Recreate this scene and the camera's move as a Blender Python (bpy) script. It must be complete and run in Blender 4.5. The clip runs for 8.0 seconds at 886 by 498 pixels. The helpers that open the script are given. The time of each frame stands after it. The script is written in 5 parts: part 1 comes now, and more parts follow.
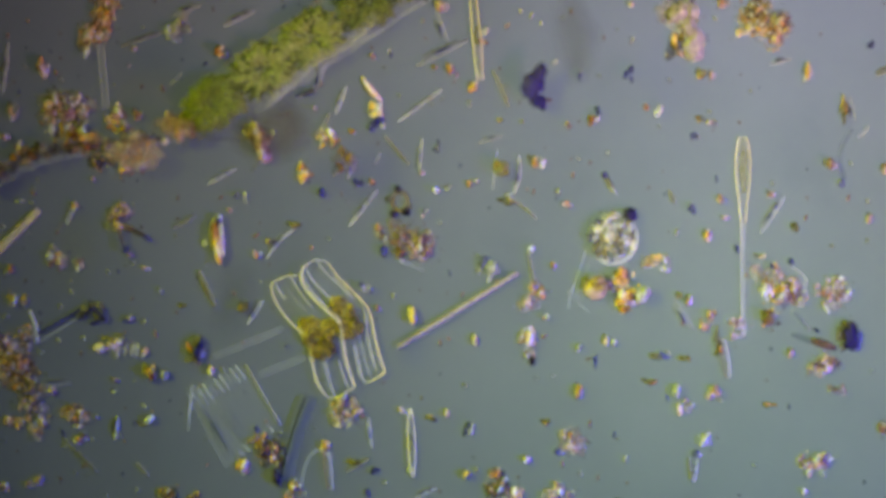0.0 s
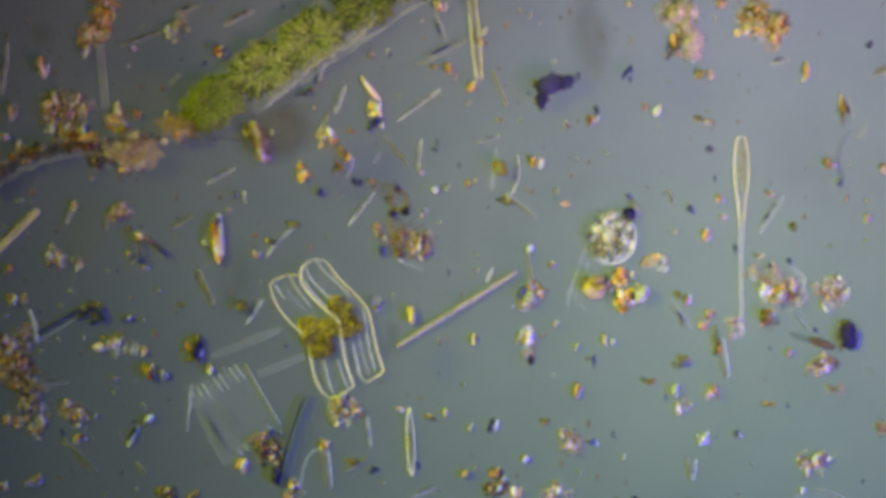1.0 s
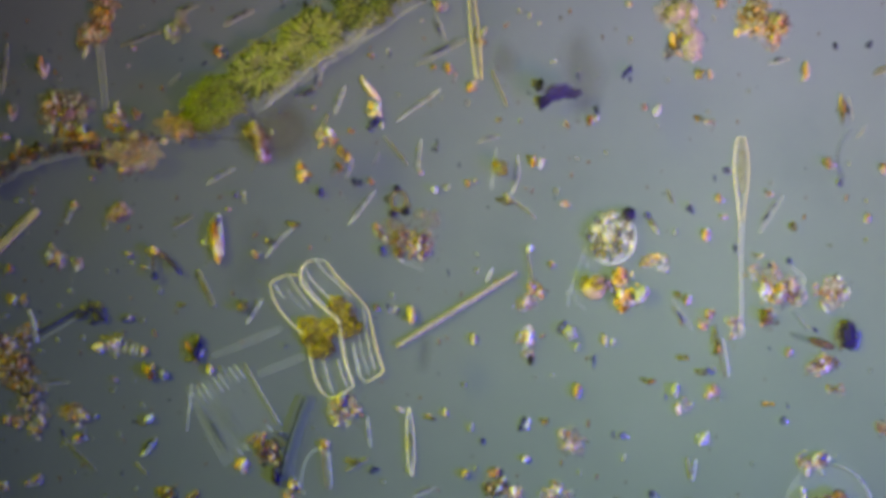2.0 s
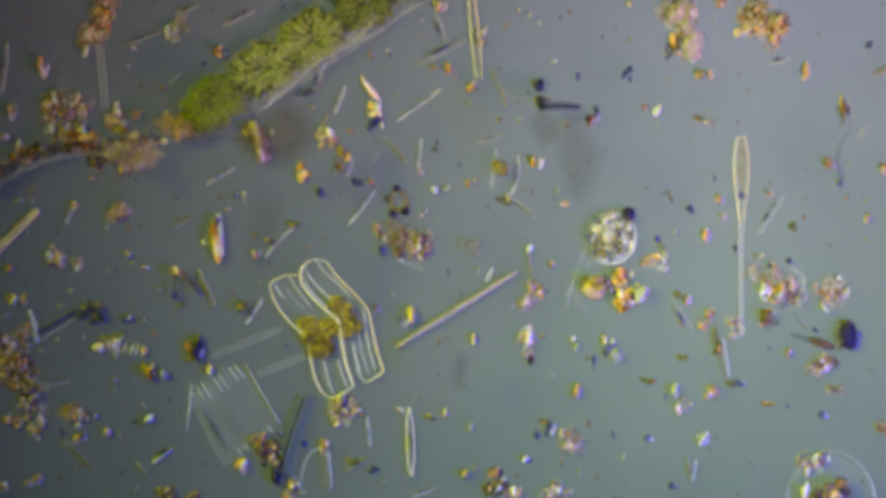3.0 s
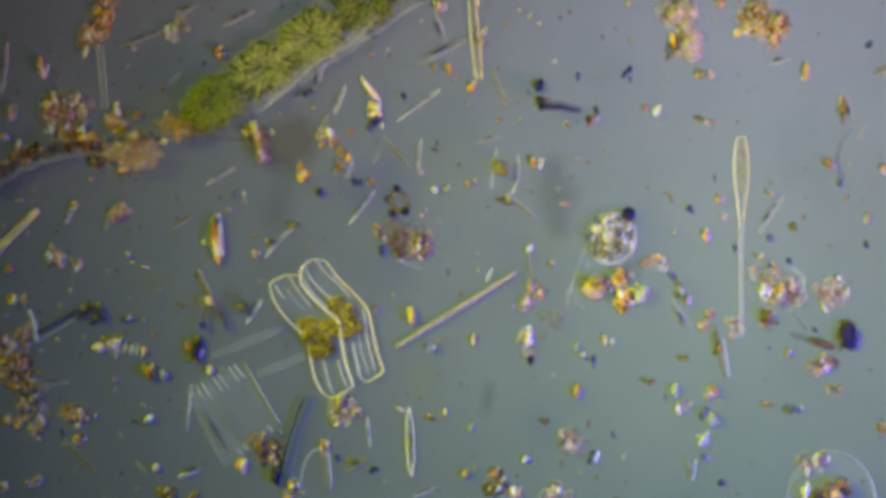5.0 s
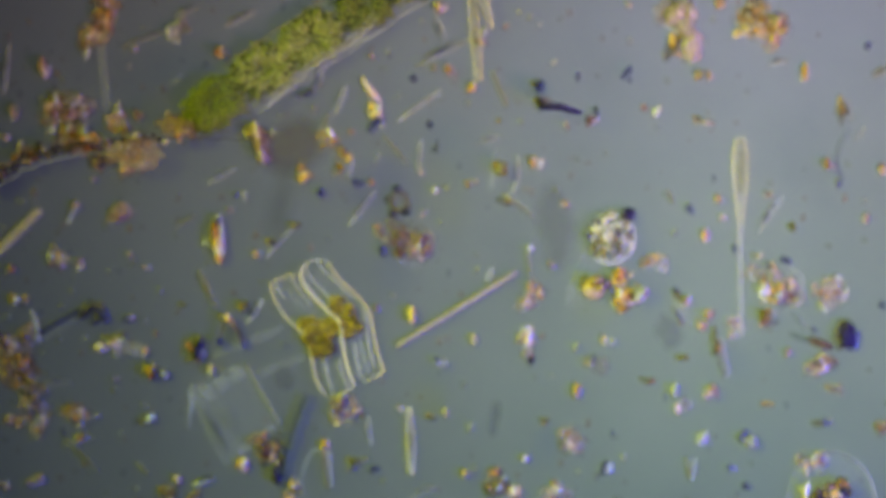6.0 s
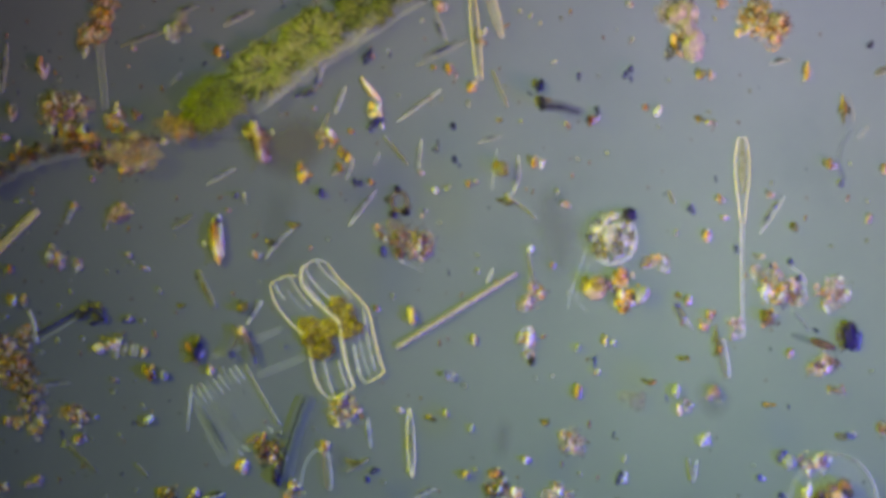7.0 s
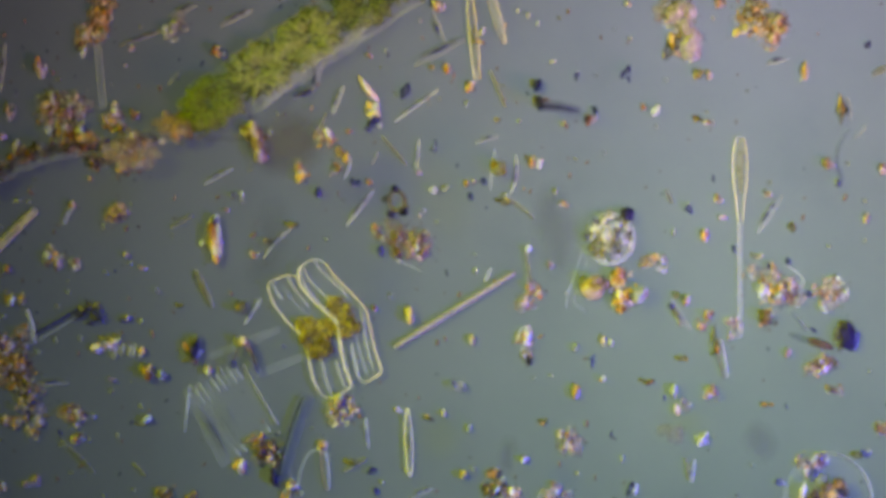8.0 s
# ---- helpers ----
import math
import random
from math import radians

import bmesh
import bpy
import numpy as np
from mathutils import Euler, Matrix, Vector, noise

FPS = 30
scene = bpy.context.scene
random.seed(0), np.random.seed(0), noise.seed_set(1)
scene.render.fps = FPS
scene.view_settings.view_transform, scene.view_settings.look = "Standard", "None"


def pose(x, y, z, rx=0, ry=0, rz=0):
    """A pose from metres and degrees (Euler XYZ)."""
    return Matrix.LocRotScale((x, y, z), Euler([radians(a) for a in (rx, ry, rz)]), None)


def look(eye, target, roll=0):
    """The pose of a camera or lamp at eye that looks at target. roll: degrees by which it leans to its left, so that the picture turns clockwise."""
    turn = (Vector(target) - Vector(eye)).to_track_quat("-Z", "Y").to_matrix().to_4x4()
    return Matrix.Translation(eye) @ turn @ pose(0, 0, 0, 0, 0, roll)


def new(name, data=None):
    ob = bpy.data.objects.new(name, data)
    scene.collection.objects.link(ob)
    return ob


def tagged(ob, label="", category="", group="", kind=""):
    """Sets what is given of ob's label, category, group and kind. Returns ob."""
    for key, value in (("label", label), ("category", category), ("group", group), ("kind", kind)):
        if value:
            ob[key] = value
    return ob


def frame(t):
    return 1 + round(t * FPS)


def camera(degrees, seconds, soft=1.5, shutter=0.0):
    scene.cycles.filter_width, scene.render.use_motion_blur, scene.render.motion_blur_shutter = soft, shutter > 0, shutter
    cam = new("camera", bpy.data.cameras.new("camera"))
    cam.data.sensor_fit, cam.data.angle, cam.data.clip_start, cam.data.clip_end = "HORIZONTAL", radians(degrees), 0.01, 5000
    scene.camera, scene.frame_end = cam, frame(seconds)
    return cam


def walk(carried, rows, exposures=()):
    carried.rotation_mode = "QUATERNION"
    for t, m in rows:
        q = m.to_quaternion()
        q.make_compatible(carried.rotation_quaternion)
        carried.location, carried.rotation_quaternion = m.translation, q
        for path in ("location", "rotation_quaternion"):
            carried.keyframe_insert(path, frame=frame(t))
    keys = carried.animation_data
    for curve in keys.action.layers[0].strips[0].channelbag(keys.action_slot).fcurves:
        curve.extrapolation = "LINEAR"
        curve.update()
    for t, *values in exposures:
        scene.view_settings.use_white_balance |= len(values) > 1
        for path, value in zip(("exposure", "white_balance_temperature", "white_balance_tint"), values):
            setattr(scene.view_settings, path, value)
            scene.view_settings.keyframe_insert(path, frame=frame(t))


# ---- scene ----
# A drop of pond sediment on a microscope slide, built at about 5000 : 1
# (one millimetre here is about a fifth of a micrometre on the slide).
cam = camera(10, 8.0, soft=4.5, shutter=0.5)
HEIGHT = 8.9612
# the objective's wide aperture: it is focused by moving it up and down
cam.data.dof.use_dof = True
cam.data.dof.focus_distance = HEIGHT - 0.016
cam.data.dof.aperture_fstop = 0.085


def over(dx, dy, dz=0.0):
    """The objective straight above the slide, shifted by millimetres."""
    return pose(dx / 1000, dy / 1000, HEIGHT + dz / 1000)


walk(cam, [
    (0.0, over(-2.2, 0.9, -12)), (0.2, over(-2.3, 0.9, -24)), (0.4, over(-1.6, 0.5, -22)), (0.6, over(-0.8, 0.2, 0)), (1.0, over(-0.4, 0.1, 0)),
    (1.5, over(-0.2, 0.0, 0)), (3.0, over(0, 0, 0)), (4.7, over(0.2, 0, 0)), (5.7, over(0, 0.1, 0)), (5.9, over(0, 0.1, 2)),
    (6.0, over(-0.4, 0.4, 30)), (6.2, over(-1.8, 1.3, 28)), (6.3, over(-2.4, 1.7, 23)), (6.4, over(-2.5, 1.8, 14)), (6.5, over(-2.6, 1.8, 5)), (6.7, over(-1.9, 1.4, -8)), (7.0, over(-1.0, 1.1, -14)),
    (7.5, over(-1.0, 0.6, -12)), (7.8, over(1.4, 0.6, -12)), (8.0, over(3.0, 0.6, -13)),
])


# ---- light: the condenser lamp under the slide, an added fill lamp and added oblique beams ----
def area(name, at, target, size, power, colour):
    data = bpy.data.lights.new(name, "AREA")
    data.shape, data.size, data.energy, data.color = "DISK", size, power, colour
    ob = new(name, data)
    ob.matrix_world = look(at, target)
    return ob


def beam(name, at, target, power, colour, cone, soft=0.25):
    """An oblique beam added above the slide, with a soft-edged field."""
    data = bpy.data.lights.new(name, "SPOT")
    data.energy, data.color, data.shadow_soft_size = power, colour, soft
    data.spot_size, data.spot_blend = radians(cone), 1.0
    ob = new(name, data)
    ob.matrix_world = look(at, target)
    return ob


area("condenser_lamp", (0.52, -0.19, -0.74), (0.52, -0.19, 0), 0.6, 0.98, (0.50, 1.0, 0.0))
# fill lamp added below to tint and brighten the right side
area("fill_lamp", (0.65, 0.50, -0.90), (0.65, 0.50, 0), 0.6, 3.4, (0.50, 0.51, 1.0))
# beams added above; blue and yellow cast coloured fringes on opposite flanks
beam("added_beam", (3.5, -2.3, 3.3), (0.12, 1.02, 0), 1850, (1.0, 0.64, 0.48), 29.5, 0.4)
beam("added_beam_blue", (4.2, -1.3, 3.5), (0.42, -0.42, 0), 4300, (0.0, 0.02, 1.0), 20, 0.4)
beam("added_beam_yellow", (-3.2, 1.5, 3.5), (0.90, -0.72, 0), 2500, (0.82, 1.0, 0.0), 31.7, 0.4)

world = bpy.data.worlds.new("world")
world.use_nodes = True
world.node_tree.nodes["Background"].inputs[0].default_value = (0.55, 0.6, 0.7, 1)
world.node_tree.nodes["Background"].inputs[1].default_value = 0.012
scene.world = world


# ---- materials ----
def nodes_of(name):
    m = bpy.data.materials.new(name)
    m.use_nodes = True
    t = m.node_tree
    t.nodes.clear()
    return m, t, t.nodes.new("ShaderNodeOutputMaterial")


def link(t, a, b):
    t.links.new(a, b)


def mottled(t, stops, scale, detail=4.0, rough=0.6, spread=0.5):
    """A colour that wanders over the given stops by noise, and from object to object."""
    co = t.nodes.new("ShaderNodeTexCoord")
    info = t.nodes.new("ShaderNodeObjectInfo")
    nz = t.nodes.new("ShaderNodeTexNoise")
    nz.noise_dimensions = "4D"
    nz.inputs["Scale"].default_value, nz.inputs["Detail"].default_value, nz.inputs["Roughness"].default_value = scale, detail, rough
    geo = t.nodes.new("ShaderNodeNewGeometry")
    link(t, geo.outputs["Position"], nz.inputs["Vector"])
    w = t.nodes.new("ShaderNodeMath")
    w.operation = "MULTIPLY"
    w.inputs[1].default_value = 40
    link(t, info.outputs["Random"], w.inputs[0])
    link(t, w.outputs[0], nz.inputs["W"])
    add = t.nodes.new("ShaderNodeMath")
    add.operation = "MULTIPLY_ADD"
    add.inputs[1].default_value, add.inputs[2].default_value = spread, -spread / 2
    link(t, info.outputs["Random"], add.inputs[0])
    tot = t.nodes.new("ShaderNodeMath")
    tot.operation = "ADD"
    link(t, nz.outputs["Fac"], tot.inputs[0])
    link(t, add.outputs[0], tot.inputs[1])
    ramp = t.nodes.new("ShaderNodeValToRGB")
    el = ramp.color_ramp.elements
    for i, c in enumerate(stops):
        at = 0.28 + 0.44 * i / (len(stops) - 1)
        e = el[i] if i < 2 else el.new(at)
        e.position, e.color = at, (*c, 1)
    link(t, tot.outputs[0], ramp.inputs["Fac"])
    return ramp.outputs["Color"], nz.outputs["Fac"]


def body(name, stops, scale=60, see=0.2, rough=0.3, through_light=0.28, bump=0.9, spread=0.5, specular=0.4, ragged=0.3):
    """Organic or mineral matter in water: part gloss, part light let through, part clear."""
    m, t, out = nodes_of(name)
    colour, height = mottled(t, stops, scale * 2.2, 5.0, 0.65, spread)
    bp = t.nodes.new("ShaderNodeBump")
    bp.inputs["Strength"].default_value, bp.inputs["Distance"].default_value = bump, 0.004
    link(t, height, bp.inputs["Height"])
    pr = t.nodes.new("ShaderNodeBsdfPrincipled")
    pr.inputs["Roughness"].default_value = rough
    pr.inputs["Specular IOR Level"].default_value = specular
    link(t, colour, pr.inputs["Base Color"])
    link(t, bp.outputs[0], pr.inputs["Normal"])
    tl = t.nodes.new("ShaderNodeBsdfTranslucent")
    link(t, colour, tl.inputs["Color"])
    mix = t.nodes.new("ShaderNodeMixShader")
    mix.inputs[0].default_value = through_light
    link(t, pr.outputs[0], mix.inputs[1])
    link(t, tl.outputs[0], mix.inputs[2])
    last = mix
    if see > 0:
        clear = t.nodes.new("ShaderNodeBsdfTransparent")
        last = t.nodes.new("ShaderNodeMixShader")
        # matter of uneven thickness: clearer and denser by patches
        nz = t.nodes.new("ShaderNodeTexNoise")
        nz.inputs["Scale"].default_value, nz.inputs["Detail"].default_value = 150, 3
        geo = t.nodes.new("ShaderNodeNewGeometry")
        link(t, geo.outputs["Position"], nz.inputs["Vector"])
        thin = t.nodes.new("ShaderNodeMapRange")
        thin.inputs["From Min"].default_value, thin.inputs["From Max"].default_value = 0.3, 0.7
        thin.inputs["To Min"].default_value, thin.inputs["To Max"].default_value = max(0.0, see - ragged), min(0.97, see + ragged)
        link(t, nz.outputs["Fac"], thin.inputs["Value"])
        link(t, thin.outputs["Result"], last.inputs[0])
        link(t, mix.outputs[0], last.inputs[1])
        link(t, clear.outputs[0], last.inputs[2])
    link(t, last.outputs[0], out.inputs["Surface"])
    return m


AMBER = body("amber_organic", [(0.30, 0.10, 0.008), (0.76, 0.32, 0.05), (0.90, 0.52, 0.18), (0.93, 0.80, 0.55)], 60, 0.22, ragged=0.22)
BRIGHT = body("bright_amber", [(0.60, 0.32, 0.02), (0.95, 0.66, 0.08), (0.97, 0.90, 0.50)], 60, 0.18, 0.2)
TAN = body("tan_detritus", [(0.20, 0.11, 0.045), (0.54, 0.34, 0.19), (0.76, 0.54, 0.38), (0.84, 0.70, 0.60)], 50, 0.28, ragged=0.28)
ROSE = body("rose_detritus", [(0.32, 0.17, 0.09), (0.70, 0.45, 0.34), (0.88, 0.64, 0.55), (0.92, 0.84, 0.82)], 50, 0.25, ragged=0.25)
PALE = body("pale_crystal_and_light", [(0.42, 0.42, 0.30), (0.74, 0.73, 0.60), (0.92, 0.92, 0.90)], 40, 0.33, 0.12, 0.36)
OLIVE = body("olive_matter_and_shade", [(0.10, 0.085, 0.004), (0.23, 0.19, 0.01), (0.38, 0.32, 0.04)], 40, 0.55)
BROWN = body("brown_floc", [(0.08, 0.05, 0.02), (0.20, 0.12, 0.05), (0.40, 0.26, 0.13)], 35, 0.5, 0.5)
DARK = body("dark_mineral", [(0.005, 0.004, 0.014), (0.012, 0.010, 0.035), (0.03, 0.02, 0.06)], 40, 0.0, 0.6, 0.02, specular=0.15)
NIGHT = body("violet_black_mineral", [(0.008, 0.007, 0.030), (0.020, 0.016, 0.070), (0.042, 0.034, 0.125)], 40, 0.08, 0.5, 0.05, specular=0.1)
INDIGO = body("indigo_grain", [(0.012, 0.010, 0.09), (0.035, 0.03, 0.20), (0.10, 0.09, 0.34)], 40, 0.5, ragged=0.22)
VIOLET = body("violet_matter_and_shade", [(0.015, 0.012, 0.09), (0.035, 0.03, 0.20), (0.08, 0.07, 0.30)], 40, 0.42, 0.5, 0.1, specular=0.1)
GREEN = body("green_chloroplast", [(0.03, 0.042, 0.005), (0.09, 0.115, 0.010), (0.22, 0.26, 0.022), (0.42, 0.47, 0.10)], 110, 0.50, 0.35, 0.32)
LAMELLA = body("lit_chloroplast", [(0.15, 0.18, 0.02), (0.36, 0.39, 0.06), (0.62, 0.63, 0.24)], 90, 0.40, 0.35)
DISC = body("dull_tan_disc", [(0.40, 0.26, 0.10), (0.60, 0.42, 0.22), (0.70, 0.56, 0.36)], 25, 0.40, 0.3, 0.2, 0.3, ragged=0.12)
VEIL = body("tan_slime", [(0.44, 0.28, 0.13), (0.66, 0.46, 0.27)], 12, 0.80, 0.5, 0.3, 0.4, ragged=0.19)
GOLDEN = body("golden_chloroplast", [(0.12, 0.075, 0.002), (0.40, 0.28, 0.008), (0.66, 0.52, 0.05)], 70, 0.60, 0.35)
FUZZ = body("thin_tan_floc", [(0.34, 0.26, 0.18), (0.66, 0.52, 0.42)], 40, 0.86, 0.6, 0.4, ragged=0.13)
EMBER = body("thin_amber_floc", [(0.40, 0.20, 0.03), (0.72, 0.44, 0.14)], 40, 0.80, 0.6, 0.4, ragged=0.18)
WISP = body("slime_wisp", [(0.6, 0.6, 0.52), (0.75, 0.76, 0.7)], 20, 0.88, 0.25, 0.2, 0.15, ragged=0.08)
SOOT = body("thin_brown_floc", [(0.03, 0.018, 0.014), (0.10, 0.06, 0.04)], 30, 0.72, 0.6, ragged=0.26)
SILICA = body("silica_ridge", [(0.80, 0.66, 0.32), (0.92, 0.84, 0.56)], 20, 0.28, 0.2, 0.25, 0.15, ragged=0.22)
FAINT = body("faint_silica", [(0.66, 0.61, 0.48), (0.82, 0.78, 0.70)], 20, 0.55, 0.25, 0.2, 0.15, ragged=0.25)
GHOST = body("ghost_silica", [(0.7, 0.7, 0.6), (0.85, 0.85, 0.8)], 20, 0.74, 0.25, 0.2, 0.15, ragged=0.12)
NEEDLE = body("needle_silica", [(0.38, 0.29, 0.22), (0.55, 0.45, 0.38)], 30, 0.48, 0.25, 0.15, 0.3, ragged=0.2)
FILM = body("clear_film", [(0.5, 0.52, 0.45), (0.65, 0.66, 0.6)], 14, 0.972, 0.15, 0.3, 0.1, ragged=0.015)
TUBE = body("slate_tube", [(0.05, 0.06, 0.11), (0.12, 0.14, 0.20)], 25, 0.83, 0.3, ragged=0.07)
UMBER = body("dark_brown_matter", [(0.03, 0.015, 0.008), (0.10, 0.05, 0.02), (0.20, 0.12, 0.05)], 35, 0.30, 0.5)
HAZE = body("olive_haze", [(0.2, 0.18, 0.03), (0.4, 0.36, 0.10)], 30, 0.72, 0.3, ragged=0.2)
SHEATH = body("algal_sheath", [(0.28, 0.36, 0.14), (0.5, 0.56, 0.32)], 14, 0.94, 0.15, 0.3, 0.1, ragged=0.03)
MILK = body("milky_floc", [(0.48, 0.38, 0.42), (0.76, 0.64, 0.72)], 30, 0.46, 0.4, 0.35, ragged=0.25)
SMUDGE = body("thin_dark_floc", [(0.02, 0.02, 0.03), (0.06, 0.06, 0.07)], 12, 0.80, 0.7, 0.05, ragged=0.1)


def slide_material():
    """Light from below leaves the top of the slide evenly spread; thin smears dull it here and there."""
    m, t, out = nodes_of("slide_top")
    colour, height = mottled(t, [(0.62, 0.64, 0.65), (0.76, 0.76, 0.76), (0.84, 0.83, 0.82)], 3.2, 5.0, 0.55)
    tl = t.nodes.new("ShaderNodeBsdfTranslucent")
    link(t, colour, tl.inputs["Color"])
    df = t.nodes.new("ShaderNodeBsdfDiffuse")
    link(t, colour, df.inputs["Color"])
    mix = t.nodes.new("ShaderNodeMixShader")
    mix.inputs[0].default_value = 0.07
    link(t, tl.outputs[0], mix.inputs[1])
    link(t, df.outputs[0], mix.inputs[2])
    link(t, mix.outputs[0], out.inputs["Surface"])
    return m


def clear_material():
    m, t, out = nodes_of("slide_glass")
    c = t.nodes.new("ShaderNodeBsdfTransparent")
    c.inputs[0].default_value = (0.97, 0.99, 0.98, 1)
    link(t, c.outputs[0], out.inputs["Surface"])
    return m


# ---- mesh tools ----
rnd = random.Random(11)


def at(x, y, z=0.0):
    """Field millimetres, counted from the field's upper left corner, to the world."""
    return Vector(((x - 784) / 1000, (441 - y) / 1000, z))


def finish(name, bm, material, smooth=True):
    me = bpy.data.meshes.new(name)
    bm.normal_update()
    bm.to_mesh(me)
    bm.free()
    me.materials.append(material)
    if smooth:
        me.polygons.foreach_set("use_smooth", [True] * len(me.polygons))
    return me


def part(name, bm, material, parent, label="", smooth=True):
    ob = new(name, bm if isinstance(bm, bpy.types.Mesh) else finish(name, bm, material, smooth))
    ob.parent = parent
    if label:
        tagged(ob, label)
    return ob


def base(name, x, y, turn, label, category, group=""):
    """The empty at the foot of a thing of several parts."""
    ob = new(name)
    ob.empty_display_size = 0.02
    ob.matrix_basis = Matrix.Translation(at(x, y)) @ pose(0, 0, 0, 0, 0, turn)
    return tagged(ob, label, category, group)


def sweep(bm, points, radii, sides=8, flat=1.0):
    """A round bar along a line of points; flat squashes its height."""
    points = [Vector(p) for p in points]
    rings = []
    for i, p in enumerate(points):
        d = points[min(i + 1, len(points) - 1)] - points[max(i - 1, 0)]
        d.normalize()
        side = Vector((-d.y, d.x, 0))
        side = side.normalized() if side.length > 1e-6 else Vector((1, 0, 0))
        up = d.cross(side)
        r = radii[i] if isinstance(radii, (list, tuple)) else radii
        rings.append([bm.verts.new(p + side * r * math.cos(a) + up * r * flat * math.sin(a))
                      for a in (2 * math.pi * k / sides for k in range(sides))])
    for a, b in zip(rings, rings[1:]):
        for k in range(sides):
            bm.faces.new((a[k], a[(k + 1) % sides], b[(k + 1) % sides], b[k]))
    bm.faces.new(rings[0][::-1])
    bm.faces.new(rings[-1])
    return bm


def curve_points(ends, n=14):
    """A smooth line through a few points (Catmull-Rom)."""
    p = [Vector(q) for q in ends]
    p = [p[0] * 2 - p[1]] + p + [p[-1] * 2 - p[-2]]
    out = []
    for i in range(1, len(p) - 2):
        for k in range(n):
            s = k / n
            a, b, c, d = p[i - 1], p[i], p[i + 1], p[i + 2]
            out.append(0.5 * ((2 * b) + (c - a) * s + (2 * a - 5 * b + 4 * c - d) * s * s + (3 * b - a - 3 * c + d) * s ** 3))
    out.append(p[-2])
    return out


def lump(rough=0.35, seed=0, detail=2, freq=1.6):
    """A rounded, uneven body of radius 1."""
    bm = bmesh.new()
    bmesh.ops.create_icosphere(bm, subdivisions=detail, radius=1)
    o = Vector((seed * 7.3, seed * 3.1, seed * 1.7))
    for v in bm.verts:
        d = noise.noise(v.co * freq + o) + 0.5 * noise.noise(v.co * freq * 2.3 + o) + 0.25 * noise.noise(v.co * freq * 5 + o)
        v.co *= 1 + rough * d
    return bm


def shard(seed, n=11):
    """An angular splinter of about radius 1 with slightly blunted edges."""
    r = random.Random(seed * 31 + 5)
    bm = bmesh.new()
    for _ in range(n):
        v = Vector((r.gauss(0, 1), r.gauss(0, 1), r.gauss(0, 1))).normalized()
        bm.verts.new(v * r.uniform(0.75, 1.1))
    out = bmesh.ops.convex_hull(bm, input=bm.verts[:])
    loose = list({g for g in out["geom_interior"] + out["geom_unused"] if isinstance(g, bmesh.types.BMVert)})
    bmesh.ops.delete(bm, geom=loose, context="VERTS")
    bmesh.ops.bevel(bm, geom=bm.edges[:], offset=0.09, segments=1, affect="EDGES")
    return bm


pool = {}


def pooled(kind, material, k):
    """Shared meshes of granules, a few shapes of each kind and material."""
    key = (kind, material.name, k)
    if key not in pool:
        bm = {"lump": lambda: lump(0.5, k + 1, 3, 1.9), "round": lambda: lump(0.2, k + 1, 3, 1.5), "shard": lambda: shard(k + 1)}[kind]()
        pool[key] = finish("granule", bm, material, kind != "shard")
    return pool[key]


def granule(name, material, parent, x, y, z, rx, ry, rz, turn, kind="lump"):
    ob = new(name, pooled(kind, material, rnd.randrange(8)))
    ob.parent = parent
    ob.matrix_basis = Matrix.Translation((x, y, z)) @ pose(0, 0, 0, 0, 0, turn) @ Matrix.Diagonal((rx, ry, rz, 1))
    return ob


def mm(v):
    return v / 1000


# ---- the slide ----
def build_slide():
    bm = bmesh.new()
    bmesh.ops.create_cube(bm, size=1, matrix=Matrix.Translation((0, 0, -0.06)) @ Matrix.Diagonal((3.4, 2.4, 0.12, 1)))
    me = bpy.data.meshes.new("glass_slide")
    bm.normal_update()
    top = max(range(6), key=lambda i: (bm.faces.ensure_lookup_table() or bm.faces[i]).normal.z)
    bm.faces.ensure_lookup_table()
    for i, f in enumerate(bm.faces):
        f.material_index = 1 if i == top else 0
    bm.to_mesh(me)
    bm.free()
    me.materials.append(clear_material())
    me.materials.append(slide_material())
    tagged(new("ground", me), "backlit glass microscope slide under thin water", "slide", kind="structure")


build_slide()


# ---- kinds of things ----
TONES = {
    "amber": (AMBER, AMBER, AMBER, BRIGHT, TAN, PALE, ROSE, ROSE), "bright": (BRIGHT, BRIGHT, BRIGHT, AMBER, PALE), "tan": (TAN, TAN, AMBER, ROSE, ROSE, BROWN),
    "rose": (ROSE, ROSE, ROSE, TAN, PALE, PALE, AMBER), "pale": (PALE, PALE, PALE, FAINT, ROSE), "olive": (OLIVE, OLIVE, AMBER, BRIGHT), "brown": (BROWN, BROWN, TAN, AMBER),
    "dark": (DARK, DARK, BROWN), "grey": (TAN, FUZZ, BROWN, ROSE, FUZZ, TAN), "mixed": (AMBER, BRIGHT, PALE, PALE, TAN, ROSE, ROSE),
    "indigo": (INDIGO, INDIGO, PALE), "disc": (DISC, DISC, TAN), "haze": (FUZZ, FUZZ),
}
CRUMB = bmesh.new()
bmesh.ops.create_icosphere(CRUMB, subdivisions=1, radius=1)
CRUMB_POINTS = [v.co.copy() for v in CRUMB.verts]
CRUMB_FACES = [[v.index for v in f.verts] for f in CRUMB.faces]
CRUMB.free()


